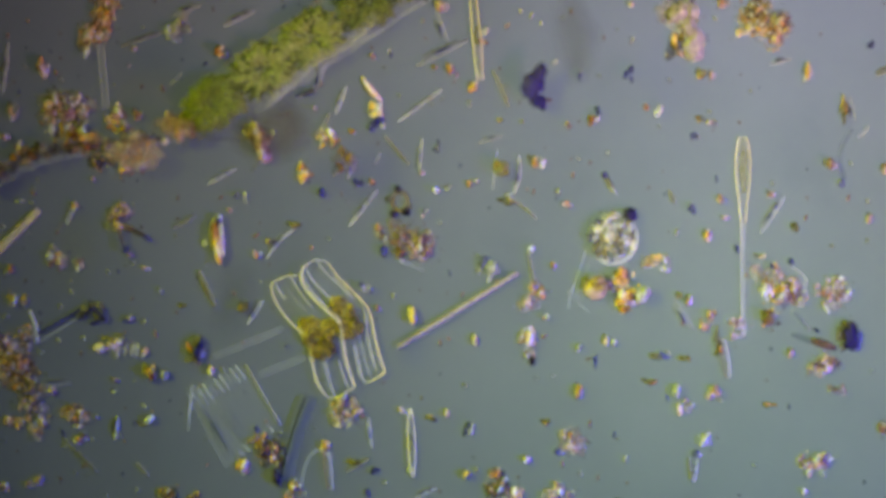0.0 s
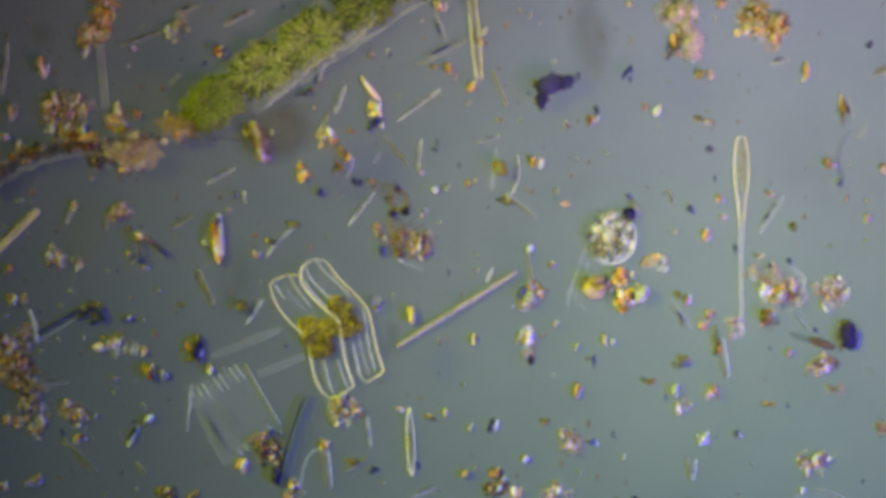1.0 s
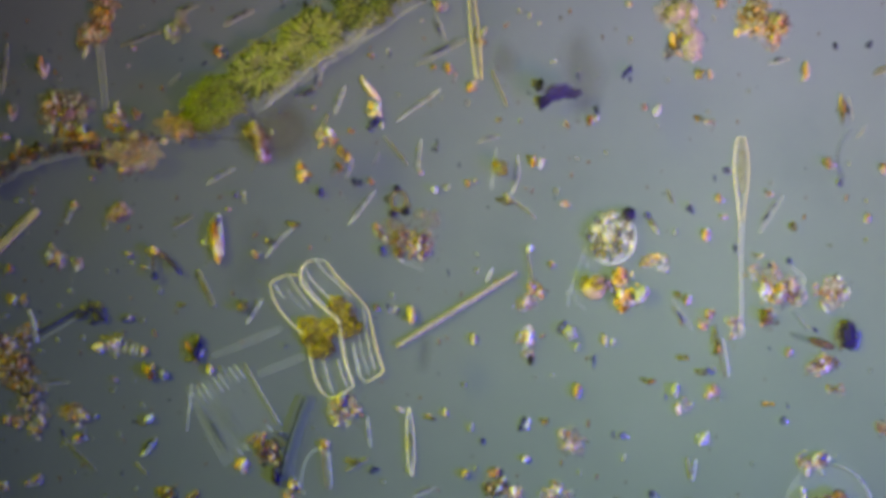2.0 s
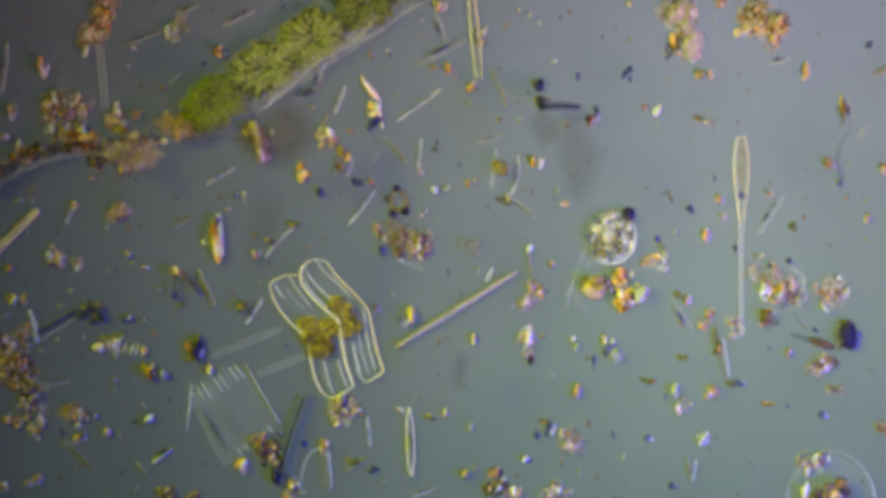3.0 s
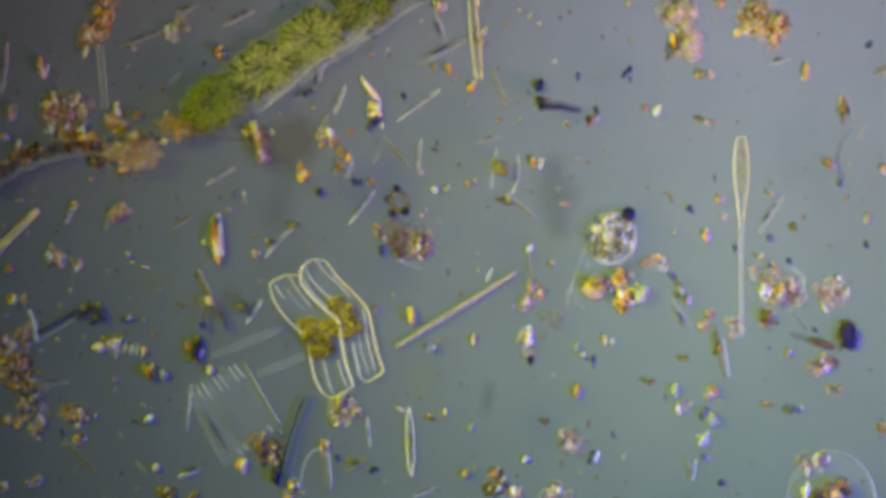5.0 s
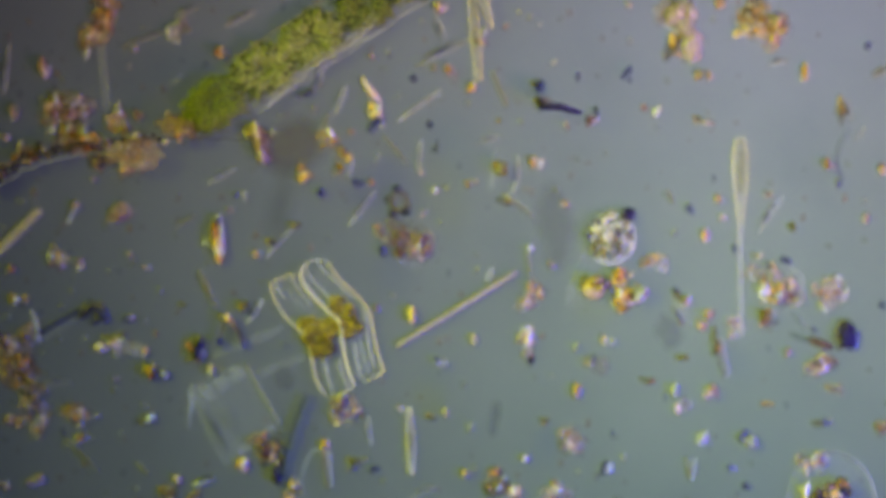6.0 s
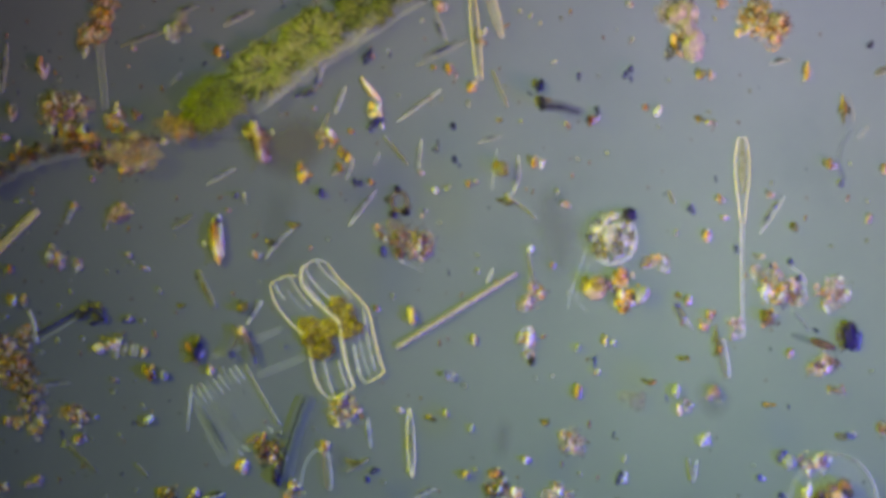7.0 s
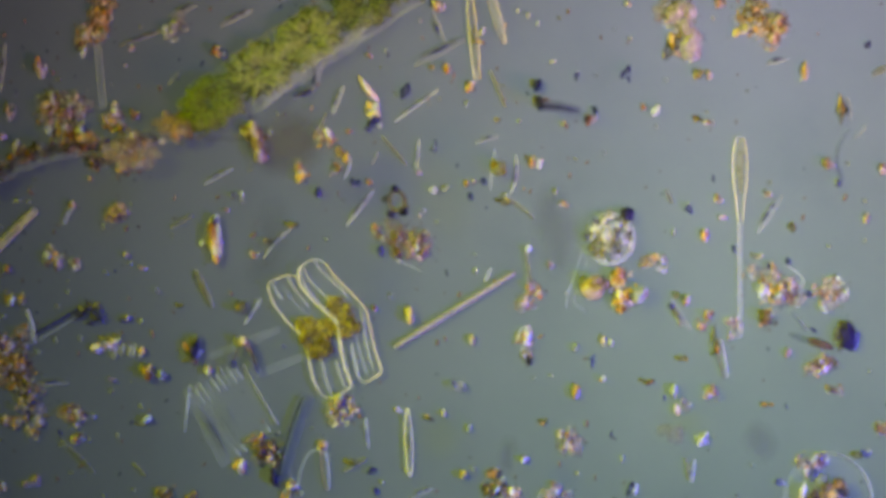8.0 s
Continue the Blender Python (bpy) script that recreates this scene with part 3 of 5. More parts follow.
# ---- the round shell full of granules ----
def build_round_shell():
    ob = base("round_shell", 1080, 420, 0, "round clear shell packed with pale yellow granules", "amoeba shell")
    r = random.Random(5)
    bm = lump(0.06, 3, 4)
    bm.transform(Matrix.Translation((0, 0, 0.013)) @ Matrix.Diagonal((0.046, 0.049, 0.013, 1)))
    part("shell", bm, FILM, ob, "clear rounded shell wall")
    # crescent on the lower right paints the light on the shell's edge
    pts = [(0.044 * math.cos(a), 0.047 * math.sin(a), 0.016) for a in (math.pi * (-0.72 + 0.95 * k / 20) for k in range(21))]
    part("rim", sweep(bmesh.new(), pts, [0.001 + 0.0032 * math.sin(math.pi * k / 20) for k in range(21)], 7), GHOST, ob, "pale crescent painted as the shell's lit edge")
    for _ in range(190):
        a, d = r.uniform(0, 6.28), math.sqrt(r.random()) * 0.041
        s = r.uniform(0.0024, 0.0054)
        z = 0.009 + math.sqrt(max(0, 1 - (d / 0.046) ** 2)) * 0.009
        granule("granule", r.choice((PALE, FAINT, FAINT, GHOST, SILICA, GOLDEN, HAZE, HAZE, OLIVE, OLIVE, INDIGO, TUBE, TUBE)), ob, d * math.cos(a), d * math.sin(a), z, s * 0.8, s * r.uniform(0.9, 1.6), s * 0.8, r.uniform(0, 90) - 45)
    bm = lump(0.6, 9, 3, 2.2)
    bm.transform(Matrix.Translation((0.032, 0.041, 0.011)) @ Matrix.Diagonal((0.011, 0.012, 0.010, 1)))
    part("dark_knob", bm, DARK, ob, "small dark violet knob")
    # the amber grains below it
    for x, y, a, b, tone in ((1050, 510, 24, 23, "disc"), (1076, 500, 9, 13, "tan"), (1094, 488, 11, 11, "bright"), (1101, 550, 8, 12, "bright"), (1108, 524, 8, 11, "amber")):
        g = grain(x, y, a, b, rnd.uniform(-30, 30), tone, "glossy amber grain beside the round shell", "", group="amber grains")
    heap = clump(1102, 516, 22, 36, 10, "bright", 20, "cluster of bright amber granules below the round shell")
    for _ in range(26):
        s = r.uniform(4, 8.5)
        granule("granule", r.choice((BRIGHT, BRIGHT, BRIGHT, AMBER, PALE)), heap, mm(r.gauss(-1, 9)), mm(r.gauss(4, 15)), mm(r.uniform(12, 18)), mm(s * 0.7), mm(s * 1.1), mm(s * 0.7), r.gauss(-12, 25), r.choice(("lump", "shard")))
    grain(1133, 522, 14, 20, -30, "pale", "clear angular crystal beside amber granules", "", group="amber grains")
    thread([(1035, 440), (1022, 480), (1008, 520), (1004, 545)], 2, WISP, "faint wavy slime thread hanging from the shell")
    thread([(1042, 460), (1032, 500), (1018, 530), (1040, 552)], 1.7, WISP, "faint wavy slime thread hanging from the shell")


build_green_alga()
build_bent_colony()
build_comb_colony()
build_club_diatom()
build_round_shell()

HEAP = {
    "amber": "loose heap of orange-brown detritus granules on the slide", "tan": "tan crumbly detritus heap on the slide",
    "rose": "pinkish pale detritus heap on the slide", "brown": "dark brown fluffy detritus strand on the slide",
    "olive": "olive-brown organic heap on the slide", "mixed": "mixed heap of amber, clear and olive granules",
    "grey": "grey loosely packed detritus floc on the slide", "pale": "clear pale crystal cluster on the slide",
    "dark": "black opaque mineral cluster on the slide", "bright": "bright amber granule cluster on the slide",
}
ONE = {
    "amber": "small amber grain with a painted pale lit flank", "bright": "small glossy bright amber grain", "rose": "small pinkish grain with a painted pale lit flank",
    "pale": "small clear colourless grain", "olive": "small olive-brown organic grain", "tan": "small dull tan grain",
    "dark": "small black opaque grain", "indigo": "small bluish dark grain", "brown": "small dark brown grain",
}


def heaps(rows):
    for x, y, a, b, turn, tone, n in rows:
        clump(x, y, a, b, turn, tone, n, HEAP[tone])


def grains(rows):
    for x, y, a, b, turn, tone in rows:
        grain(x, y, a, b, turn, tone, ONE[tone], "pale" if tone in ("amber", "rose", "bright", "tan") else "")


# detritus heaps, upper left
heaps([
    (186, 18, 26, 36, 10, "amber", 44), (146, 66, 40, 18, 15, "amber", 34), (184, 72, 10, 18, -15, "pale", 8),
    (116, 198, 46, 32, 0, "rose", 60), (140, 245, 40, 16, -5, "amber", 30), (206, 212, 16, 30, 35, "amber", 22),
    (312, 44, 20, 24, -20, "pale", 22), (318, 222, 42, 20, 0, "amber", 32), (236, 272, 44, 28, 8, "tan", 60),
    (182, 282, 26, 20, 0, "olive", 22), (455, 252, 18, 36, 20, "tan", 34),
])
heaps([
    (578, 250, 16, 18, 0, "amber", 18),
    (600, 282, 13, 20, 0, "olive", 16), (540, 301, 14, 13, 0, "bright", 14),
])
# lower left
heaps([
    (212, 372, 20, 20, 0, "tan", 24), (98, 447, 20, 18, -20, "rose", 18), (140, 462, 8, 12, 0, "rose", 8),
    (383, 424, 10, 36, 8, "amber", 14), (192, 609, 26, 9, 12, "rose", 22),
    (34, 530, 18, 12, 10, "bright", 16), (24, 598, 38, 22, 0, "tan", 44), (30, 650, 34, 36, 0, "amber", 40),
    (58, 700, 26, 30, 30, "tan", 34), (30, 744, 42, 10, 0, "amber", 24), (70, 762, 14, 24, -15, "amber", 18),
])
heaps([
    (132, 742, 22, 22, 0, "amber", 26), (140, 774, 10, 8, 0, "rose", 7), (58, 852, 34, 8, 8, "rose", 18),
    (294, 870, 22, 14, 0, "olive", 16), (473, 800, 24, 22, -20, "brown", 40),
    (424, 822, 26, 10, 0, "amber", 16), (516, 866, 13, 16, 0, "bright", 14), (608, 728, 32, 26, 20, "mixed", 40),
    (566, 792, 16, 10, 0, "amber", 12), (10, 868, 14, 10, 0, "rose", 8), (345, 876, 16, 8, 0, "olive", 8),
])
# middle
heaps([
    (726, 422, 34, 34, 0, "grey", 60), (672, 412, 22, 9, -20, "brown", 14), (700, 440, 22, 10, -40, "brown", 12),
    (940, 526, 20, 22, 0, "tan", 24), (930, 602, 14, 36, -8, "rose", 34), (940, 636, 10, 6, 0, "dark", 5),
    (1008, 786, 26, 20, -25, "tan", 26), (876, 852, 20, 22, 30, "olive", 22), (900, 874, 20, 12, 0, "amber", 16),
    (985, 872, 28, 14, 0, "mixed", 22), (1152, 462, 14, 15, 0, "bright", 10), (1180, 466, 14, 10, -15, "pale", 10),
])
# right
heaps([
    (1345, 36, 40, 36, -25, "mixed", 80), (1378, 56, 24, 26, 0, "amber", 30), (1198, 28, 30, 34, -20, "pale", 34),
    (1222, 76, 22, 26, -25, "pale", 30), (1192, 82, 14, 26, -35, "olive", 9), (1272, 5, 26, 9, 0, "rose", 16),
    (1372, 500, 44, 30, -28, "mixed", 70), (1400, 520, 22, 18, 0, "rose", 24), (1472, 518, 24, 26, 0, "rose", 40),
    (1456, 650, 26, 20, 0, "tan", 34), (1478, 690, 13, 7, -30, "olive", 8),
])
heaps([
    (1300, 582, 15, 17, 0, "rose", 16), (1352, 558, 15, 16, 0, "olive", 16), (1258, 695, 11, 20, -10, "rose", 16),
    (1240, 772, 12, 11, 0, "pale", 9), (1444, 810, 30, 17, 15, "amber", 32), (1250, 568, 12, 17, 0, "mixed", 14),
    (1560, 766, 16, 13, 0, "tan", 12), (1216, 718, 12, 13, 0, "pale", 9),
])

# single grains
grains([
    (74, 122, 10, 20, 10, "rose"), (20, 196, 9, 18, 0, "amber"), (240, 202, 8, 11, 30, "rose"), (8, 242, 9, 8, 0, "rose"), (24, 279, 9, 7, 0, "amber"),
    (236, 88, 6, 7, 0, "rose"), (226, 117, 4, 4, 0, "rose"), (390, 95, 12, 16, -10, "amber"), (164, 317, 5, 5, 0, "rose"), (134, 364, 10, 8, 0, "amber"),
    (228, 452, 6, 7, 0, "rose"), (256, 474, 7, 6, 0, "rose"), (18, 476, 7, 9, 0, "amber"), (230, 563, 6, 6, 0, "rose"),
])
grains([
    (264, 657, 13, 15, 0, "bright"), (290, 661, 9, 10, 0, "pale"), (372, 655, 7, 11, -10, "bright"), (202, 671, 7, 5, 0, "rose"), (265, 740, 13, 7, 40, "pale"),
    (170, 737, 4, 5, 0, "rose"), (453, 449, 7, 9, 0, "amber"), (404, 372, 6, 5, 0, "rose"), (656, 322, 6, 7, 0, "amber"), (636, 324, 6, 7, 0, "indigo"),
    (621, 234, 6, 7, 0, "amber"), (656, 99, 6, 6, 0, "rose"), (686, 90, 4, 7, -30, "pale"), (556, 192, 5, 5, 0, "rose"), (747, 38, 4, 7, -20, "pale"),
])
grains([
    (776, 10, 13, 11, 0, "amber"), (792, 121, 8, 11, 0, "bright"), (835, 154, 9, 12, 30, "bright"), (852, 76, 9, 8, 0, "amber"), (857, 56, 6, 9, -20, "pale"),
    (768, 264, 9, 6, 15, "indigo"), (728, 558, 9, 18, 5, "bright"), (666, 545, 6, 6, 0, "rose"), (677, 443, 8, 11, -20, "indigo"), (568, 342, 7, 10, 0, "indigo"),
    (943, 288, 7, 12, -10, "bright"), (958, 290, 8, 11, -15, "pale"), (886, 298, 16, 17, 8, "olive"), (828, 326, 5, 8, -10, "bright"), (842, 320, 4, 5, 0, "rose"),
])
grains([
    (1044, 214, 7, 12, -15, "amber"), (1056, 200, 8, 14, -8, "indigo"), (1108, 126, 10, 13, -30, "indigo"), (1022, 132, 6, 12, -10, "indigo"), (980, 108, 6, 8, -20, "pale"),
    (1003, 222, 6, 8, 30, "rose"), (1140, 190, 5, 7, -10, "amber"), (1163, 196, 8, 12, -20, "pale"), (1238, 130, 11, 10, 0, "olive"), (1256, 132, 6, 10, 0, "rose"),
    (1236, 210, 9, 7, 0, "olive"), (1252, 216, 8, 6, 20, "rose"), (1425, 128, 7, 18, -3, "bright"), (1538, 80, 7, 8, -10, "indigo"), (1563, 300, 8, 11, 0, "rose"),
])
grains([
    (1274, 352, 8, 9, 0, "rose"), (1280, 385, 8, 5, 0, "rose"), (1248, 416, 7, 12, -15, "amber"), (1404, 402, 8, 10, 0, "olive"), (1360, 342, 8, 8, 0, "rose"),
    (1222, 370, 7, 12, 20, "indigo"), (1466, 290, 12, 11, 0, "rose"), (1485, 324, 7, 9, 0, "indigo"), (1535, 386, 5, 11, -20, "rose"), (1195, 410, 4, 9, -15, "pale"),
    (938, 440, 7, 8, 0, "pale"), (976, 470, 5, 8, -20, "rose"), (1000, 362, 9, 6, 0, "amber"), (1022, 614, 6, 9, -25, "pale"), (838, 602, 6, 11, -5, "bright"),
])
grains([
    (1068, 602, 6, 13, -5, "bright"), (1084, 606, 6, 8, -20, "pale"), (1020, 692, 7, 16, -8, "bright"), (788, 730, 5, 9, -5, "bright"), (834, 756, 5, 9, -15, "pale"),
    (930, 812, 7, 8, 0, "rose"), (824, 838, 8, 9, -20, "bright"), (843, 828, 5, 6, 0, "pale"), (1104, 808, 4, 11, -12, "pale"), (966, 746, 12, 6, -10, "olive"),
    (1210, 634, 14, 6, 5, "olive"), (1148, 674, 16, 6, 15, "olive"), (1360, 716, 13, 6, 10, "olive"), (1396, 624, 6, 10, -20, "rose"), (1216, 532, 6, 12, -20, "rose"),
])
grains([
    (762, 740, 12, 5, -25, "olive"), (708, 726, 7, 6, 0, "rose"), (626, 816, 14, 6, 20, "olive"), (504, 612, 5, 5, 0, "indigo"), (494, 768, 6, 6, 0, "indigo"),
    (362, 430, 5, 8, 0, "pale"), (520, 397, 15, 6, -12, "olive"), (478, 428, 9, 7, 30, "olive"), (432, 546, 13, 15, 0, "olive"), (895, 356, 18, 6, -18, "olive"),
    (884, 212, 7, 5, 20, "olive"), (922, 214, 6, 5, 0, "pale"), (1342, 452, 12, 5, 5, "olive"), (1420, 868, 5, 8, 0, "pale"), (1195, 690, 8, 14, 0, "pale"),
])
grains([
    (488, 845, 9, 18, 12, "dark"), (1440, 582, 9, 6, -20, "indigo"), (1200, 522, 7, 7, 0, "olive"), 
    (770, 336, 8, 8, 0, "pale"), (750, 372, 8, 6, 30, "indigo"), (744, 304, 5, 7, 0, "rose"),
    (1300, 440, 5, 7, 0, "indigo"), (920, 20, 5, 4, 0, "pale"), (938, 28, 4, 7, -15, "pale"), (955, 42, 4, 5, -30, "pale"), (1112, 8, 7, 6, 0, "rose"),
])


# slim olive pieces at x 1266 and 1490 paint the light fringe of rods
grains([
    (543, 165, 14, 6, 25, "indigo"), (1272, 618, 5, 10, 0, "amber"), (1266, 604, 5, 30, 0, "olive"), (1490, 196, 6, 30, 0, "olive"), (1050, 641, 4, 16, 0, "indigo"),
    (565, 341, 7, 10, 0, "indigo"), (627, 322, 6, 9, 10, "indigo"), (766, 120, 6, 8, 0, "olive"), (416, 344, 6, 6, 0, "indigo"), (432, 344, 5, 6, 0, "pale"),
    (94, 438, 5, 10, 25, "bright"), (282, 514, 4, 7, 20, "pale"), (325, 540, 12, 5, 10, "olive"), (222, 566, 9, 5, 15, "indigo"), (660, 832, 12, 5, 25, "indigo"),
    (1376, 105, 11, 4, 15, "indigo"), (1396, 462, 6, 6, 0, "indigo"), (1362, 470, 6, 5, 0, "indigo"), (1354, 558, 12, 12, 0, "olive"),
])


def rods(rows, material, label, rims=None, taper=0.35, name="needle_diatom", group="needle diatoms"):
    for x0, y0, x1, y1, w, bend in rows:
        rod(x0, y0, x1, y1, w, material, label, name, bend, taper, group, rims)


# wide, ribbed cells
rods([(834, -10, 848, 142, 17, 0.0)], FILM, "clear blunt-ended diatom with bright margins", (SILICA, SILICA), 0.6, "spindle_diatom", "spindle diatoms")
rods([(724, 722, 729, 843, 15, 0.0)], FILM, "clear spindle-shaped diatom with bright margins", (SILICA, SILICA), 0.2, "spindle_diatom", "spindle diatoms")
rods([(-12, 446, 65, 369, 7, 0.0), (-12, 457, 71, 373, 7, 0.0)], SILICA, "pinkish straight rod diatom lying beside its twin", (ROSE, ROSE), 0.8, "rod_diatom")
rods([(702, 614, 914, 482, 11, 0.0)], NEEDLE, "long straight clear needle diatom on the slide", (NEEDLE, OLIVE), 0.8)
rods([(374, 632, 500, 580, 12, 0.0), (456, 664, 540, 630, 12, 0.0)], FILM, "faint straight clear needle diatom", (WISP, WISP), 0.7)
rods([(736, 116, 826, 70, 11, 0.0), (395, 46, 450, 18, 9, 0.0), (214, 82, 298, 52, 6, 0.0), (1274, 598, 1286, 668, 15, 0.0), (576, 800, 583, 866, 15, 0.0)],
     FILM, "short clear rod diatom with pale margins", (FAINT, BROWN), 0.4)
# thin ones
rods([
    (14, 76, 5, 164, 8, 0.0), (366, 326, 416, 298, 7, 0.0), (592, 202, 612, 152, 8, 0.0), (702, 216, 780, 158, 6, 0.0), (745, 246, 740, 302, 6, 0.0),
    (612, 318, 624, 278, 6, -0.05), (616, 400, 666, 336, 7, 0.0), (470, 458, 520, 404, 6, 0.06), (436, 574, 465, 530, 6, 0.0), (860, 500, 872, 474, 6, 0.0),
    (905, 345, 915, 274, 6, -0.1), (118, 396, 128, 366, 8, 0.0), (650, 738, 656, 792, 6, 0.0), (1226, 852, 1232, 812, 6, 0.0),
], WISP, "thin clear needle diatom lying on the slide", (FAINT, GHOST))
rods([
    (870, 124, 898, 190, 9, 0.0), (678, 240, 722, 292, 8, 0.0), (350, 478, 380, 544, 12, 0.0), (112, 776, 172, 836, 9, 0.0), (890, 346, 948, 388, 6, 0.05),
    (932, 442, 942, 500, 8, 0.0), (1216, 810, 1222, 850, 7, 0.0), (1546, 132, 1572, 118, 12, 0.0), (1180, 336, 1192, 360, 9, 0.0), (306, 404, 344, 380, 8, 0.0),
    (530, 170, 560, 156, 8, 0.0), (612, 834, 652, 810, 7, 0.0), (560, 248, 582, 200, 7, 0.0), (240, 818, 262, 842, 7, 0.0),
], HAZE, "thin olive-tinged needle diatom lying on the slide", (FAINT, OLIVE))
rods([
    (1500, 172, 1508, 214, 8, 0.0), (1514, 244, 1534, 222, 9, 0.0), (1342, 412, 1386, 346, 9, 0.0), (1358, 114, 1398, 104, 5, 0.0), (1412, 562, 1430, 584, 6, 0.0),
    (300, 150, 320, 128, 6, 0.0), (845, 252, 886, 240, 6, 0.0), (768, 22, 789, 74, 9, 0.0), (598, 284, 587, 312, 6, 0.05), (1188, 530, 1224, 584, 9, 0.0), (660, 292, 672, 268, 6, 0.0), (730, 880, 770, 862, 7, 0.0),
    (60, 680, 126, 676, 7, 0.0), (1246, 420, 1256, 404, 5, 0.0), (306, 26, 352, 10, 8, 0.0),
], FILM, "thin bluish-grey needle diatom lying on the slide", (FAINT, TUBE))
rods([(1280, 600, 1290, 660, 5, 0.0)], GHOST, "pale rod fragment lying on the slide", None, 0.5)
rods([(1398, 590, 1440, 606, 12, 0.0)], TUBE, "grey see-through rod fragment beside a brown rod", None, 0.5)
rods([(1432, 600, 1476, 616, 15, 0.0)], UMBER, "brown rod-shaped fragment beside a black grain", None, 0.5, "brown_rod", "fragments")


# long soft shapes
def build_brown_filament():
    ob = base("brown_filament", 270, 262, 0, "dark brown curved filament with a pale slimy edge", "filament")
    o = at(270, 262)
    spine = curve_points([at(-20, 322, 0.034), at(40, 285, 0.034), at(130, 258, 0.034), at(270, 246, 0.034), at(380, 246, 0.034), at(470, 250, 0.034)], 9)
    pts = [v - o + Vector((0, 0.002 * math.sin(i * 1.7), 0)) for i, v in enumerate(spine)]
    rad = [max(0.0012, 0.0135 - 0.021 * i / (len(pts) - 1) + 0.0015 * math.sin(i * 2.1)) for i in range(len(pts))]
    part("core", sweep(bmesh.new(), pts, rad, 10, 0.7), SOOT, ob, "dark ragged core")
    part("inner_strand", sweep(bmesh.new(), [v + Vector((0, 0.002, 0)) for v in pts[:26]], [0.0042 - 0.00014 * i for i in range(26)], 7), SOOT, ob)
    r = random.Random(23)
    for _ in range(70):
        v = pts[int(r.random() ** 1.4 * 34)]
        a = r.uniform(2.5, 7)
        granule("crumb", r.choice((SOOT, SOOT, BROWN, BROWN, TAN, AMBER, ROSE)), ob, v.x + mm(r.gauss(0, 4)), v.y + mm(r.gauss(0, 7)), v.z + mm(r.gauss(0, 3)), mm(a), mm(a * r.uniform(0.6, 1.3)), mm(a * 0.7), r.uniform(0, 180))
    half = pts[:len(pts) // 2]
    part("slimy_edge", sweep(bmesh.new(), [v + Vector((0.004, -0.017 - 0.002 * math.sin(i * 1.3), 0)) for i, v in enumerate(half)], 0.0035, 7), WISP, ob, "pale slimy edge")
    for x, y, a, b, t, k in ((240, 272, 40, 25, -6, 4), (312, 226, 34, 16, -10, 6)):
        bm = lump(0.5, k, 4, 1.8)
        bm.transform(Matrix.Translation(at(x, y, 0.040) - o) @ pose(0, 0, 0, 0, 0, t) @ Matrix.Diagonal((mm(a), mm(b), 0.020, 1)))
        part("slime", bm, VEIL, ob, "soft tan slime clinging to the filament")


build_brown_filament()


def build_blue_tube():
    ob = base("blue_tube", 526, 765, 0, "slate-blue translucent tube lying under the bent diatoms", "tube")
    o = at(526, 765)
    pts = [v - o for v in curve_points([at(550, 700, 0.009), at(534, 740, 0.009), at(518, 790, 0.009), at(506, 842, 0.009)], 6)]
    part("tube_wall", sweep(bmesh.new(), pts, 0.0125, 12, 0.7), TUBE, ob)
    side = [v + Vector((-0.0105, -0.003, 0.002)) for v in pts]
    part("dark_edge", sweep(bmesh.new(), side, 0.0024, 7), DARK, ob, "dark indigo edge of the tube")


build_blue_tube()
thread([(536, 880), (533, 850), (540, 818), (556, 798), (578, 796), (590, 812)], 2.0, WISP, "faint pale arched filament on the slide")
rod(177, 82, 187, 192, 12, FILM, "faint straight clear tube between two detritus heaps", "clear_tube", 0.0, 0.9, "filaments", (GHOST, GHOST))
thread([(52, 548), (62, 575), (66, 606)], 4, FAINT, "short pale curved filament beside tan detritus")


def build_slime_edge():
    """The wrinkled, bright edge of the slime sheath that runs along the green alga."""
    ob = base("slime_edge", 565, 110, 0, "pale wrinkled edge of slime beside the green alga", "slime")
    o = at(565, 110)
    line = curve_points([at(668, 30, 0.03), at(642, 60, 0.03), at(610, 86, 0.03), at(562, 112, 0.03), at(530, 142, 0.03), at(500, 163, 0.03), at(474, 186, 0.03)], 7)
    pts = [v - o + Vector((0.0010 * math.sin(i * 1.9), 0.0012 * math.sin(i * 1.3 + 1), 0)) for i, v in enumerate(line)]
    part("fold", sweep(bmesh.new(), pts, [0.0018 + 0.0009 * math.sin(i * 2.3) for i in range(len(pts))], 7), GHOST, ob, "bright folded rim")
    inner = [v + Vector((-0.007, 0.007 + 0.002 * math.sin(i * 1.7), 0.001)) for i, v in enumerate(pts)]
    part("fold", sweep(bmesh.new(), inner, [0.0024 + 0.0012 * math.sin(i * 1.9) for i in range(len(pts))], 7), WISP, ob)
    # olive strip stands in for the shade beside the bright fold
    part("crease", sweep(bmesh.new(), [v + Vector((-0.0035, 0.0035, -0.001)) for v in pts[3:]], 0.0016, 6), HAZE, ob, "olive shade strip along the slime fold")
    part("tether", sweep(bmesh.new(), [pts[0], Vector((pts[0].x, pts[0].y, 0))], 0.0008, 5), FILM, ob)


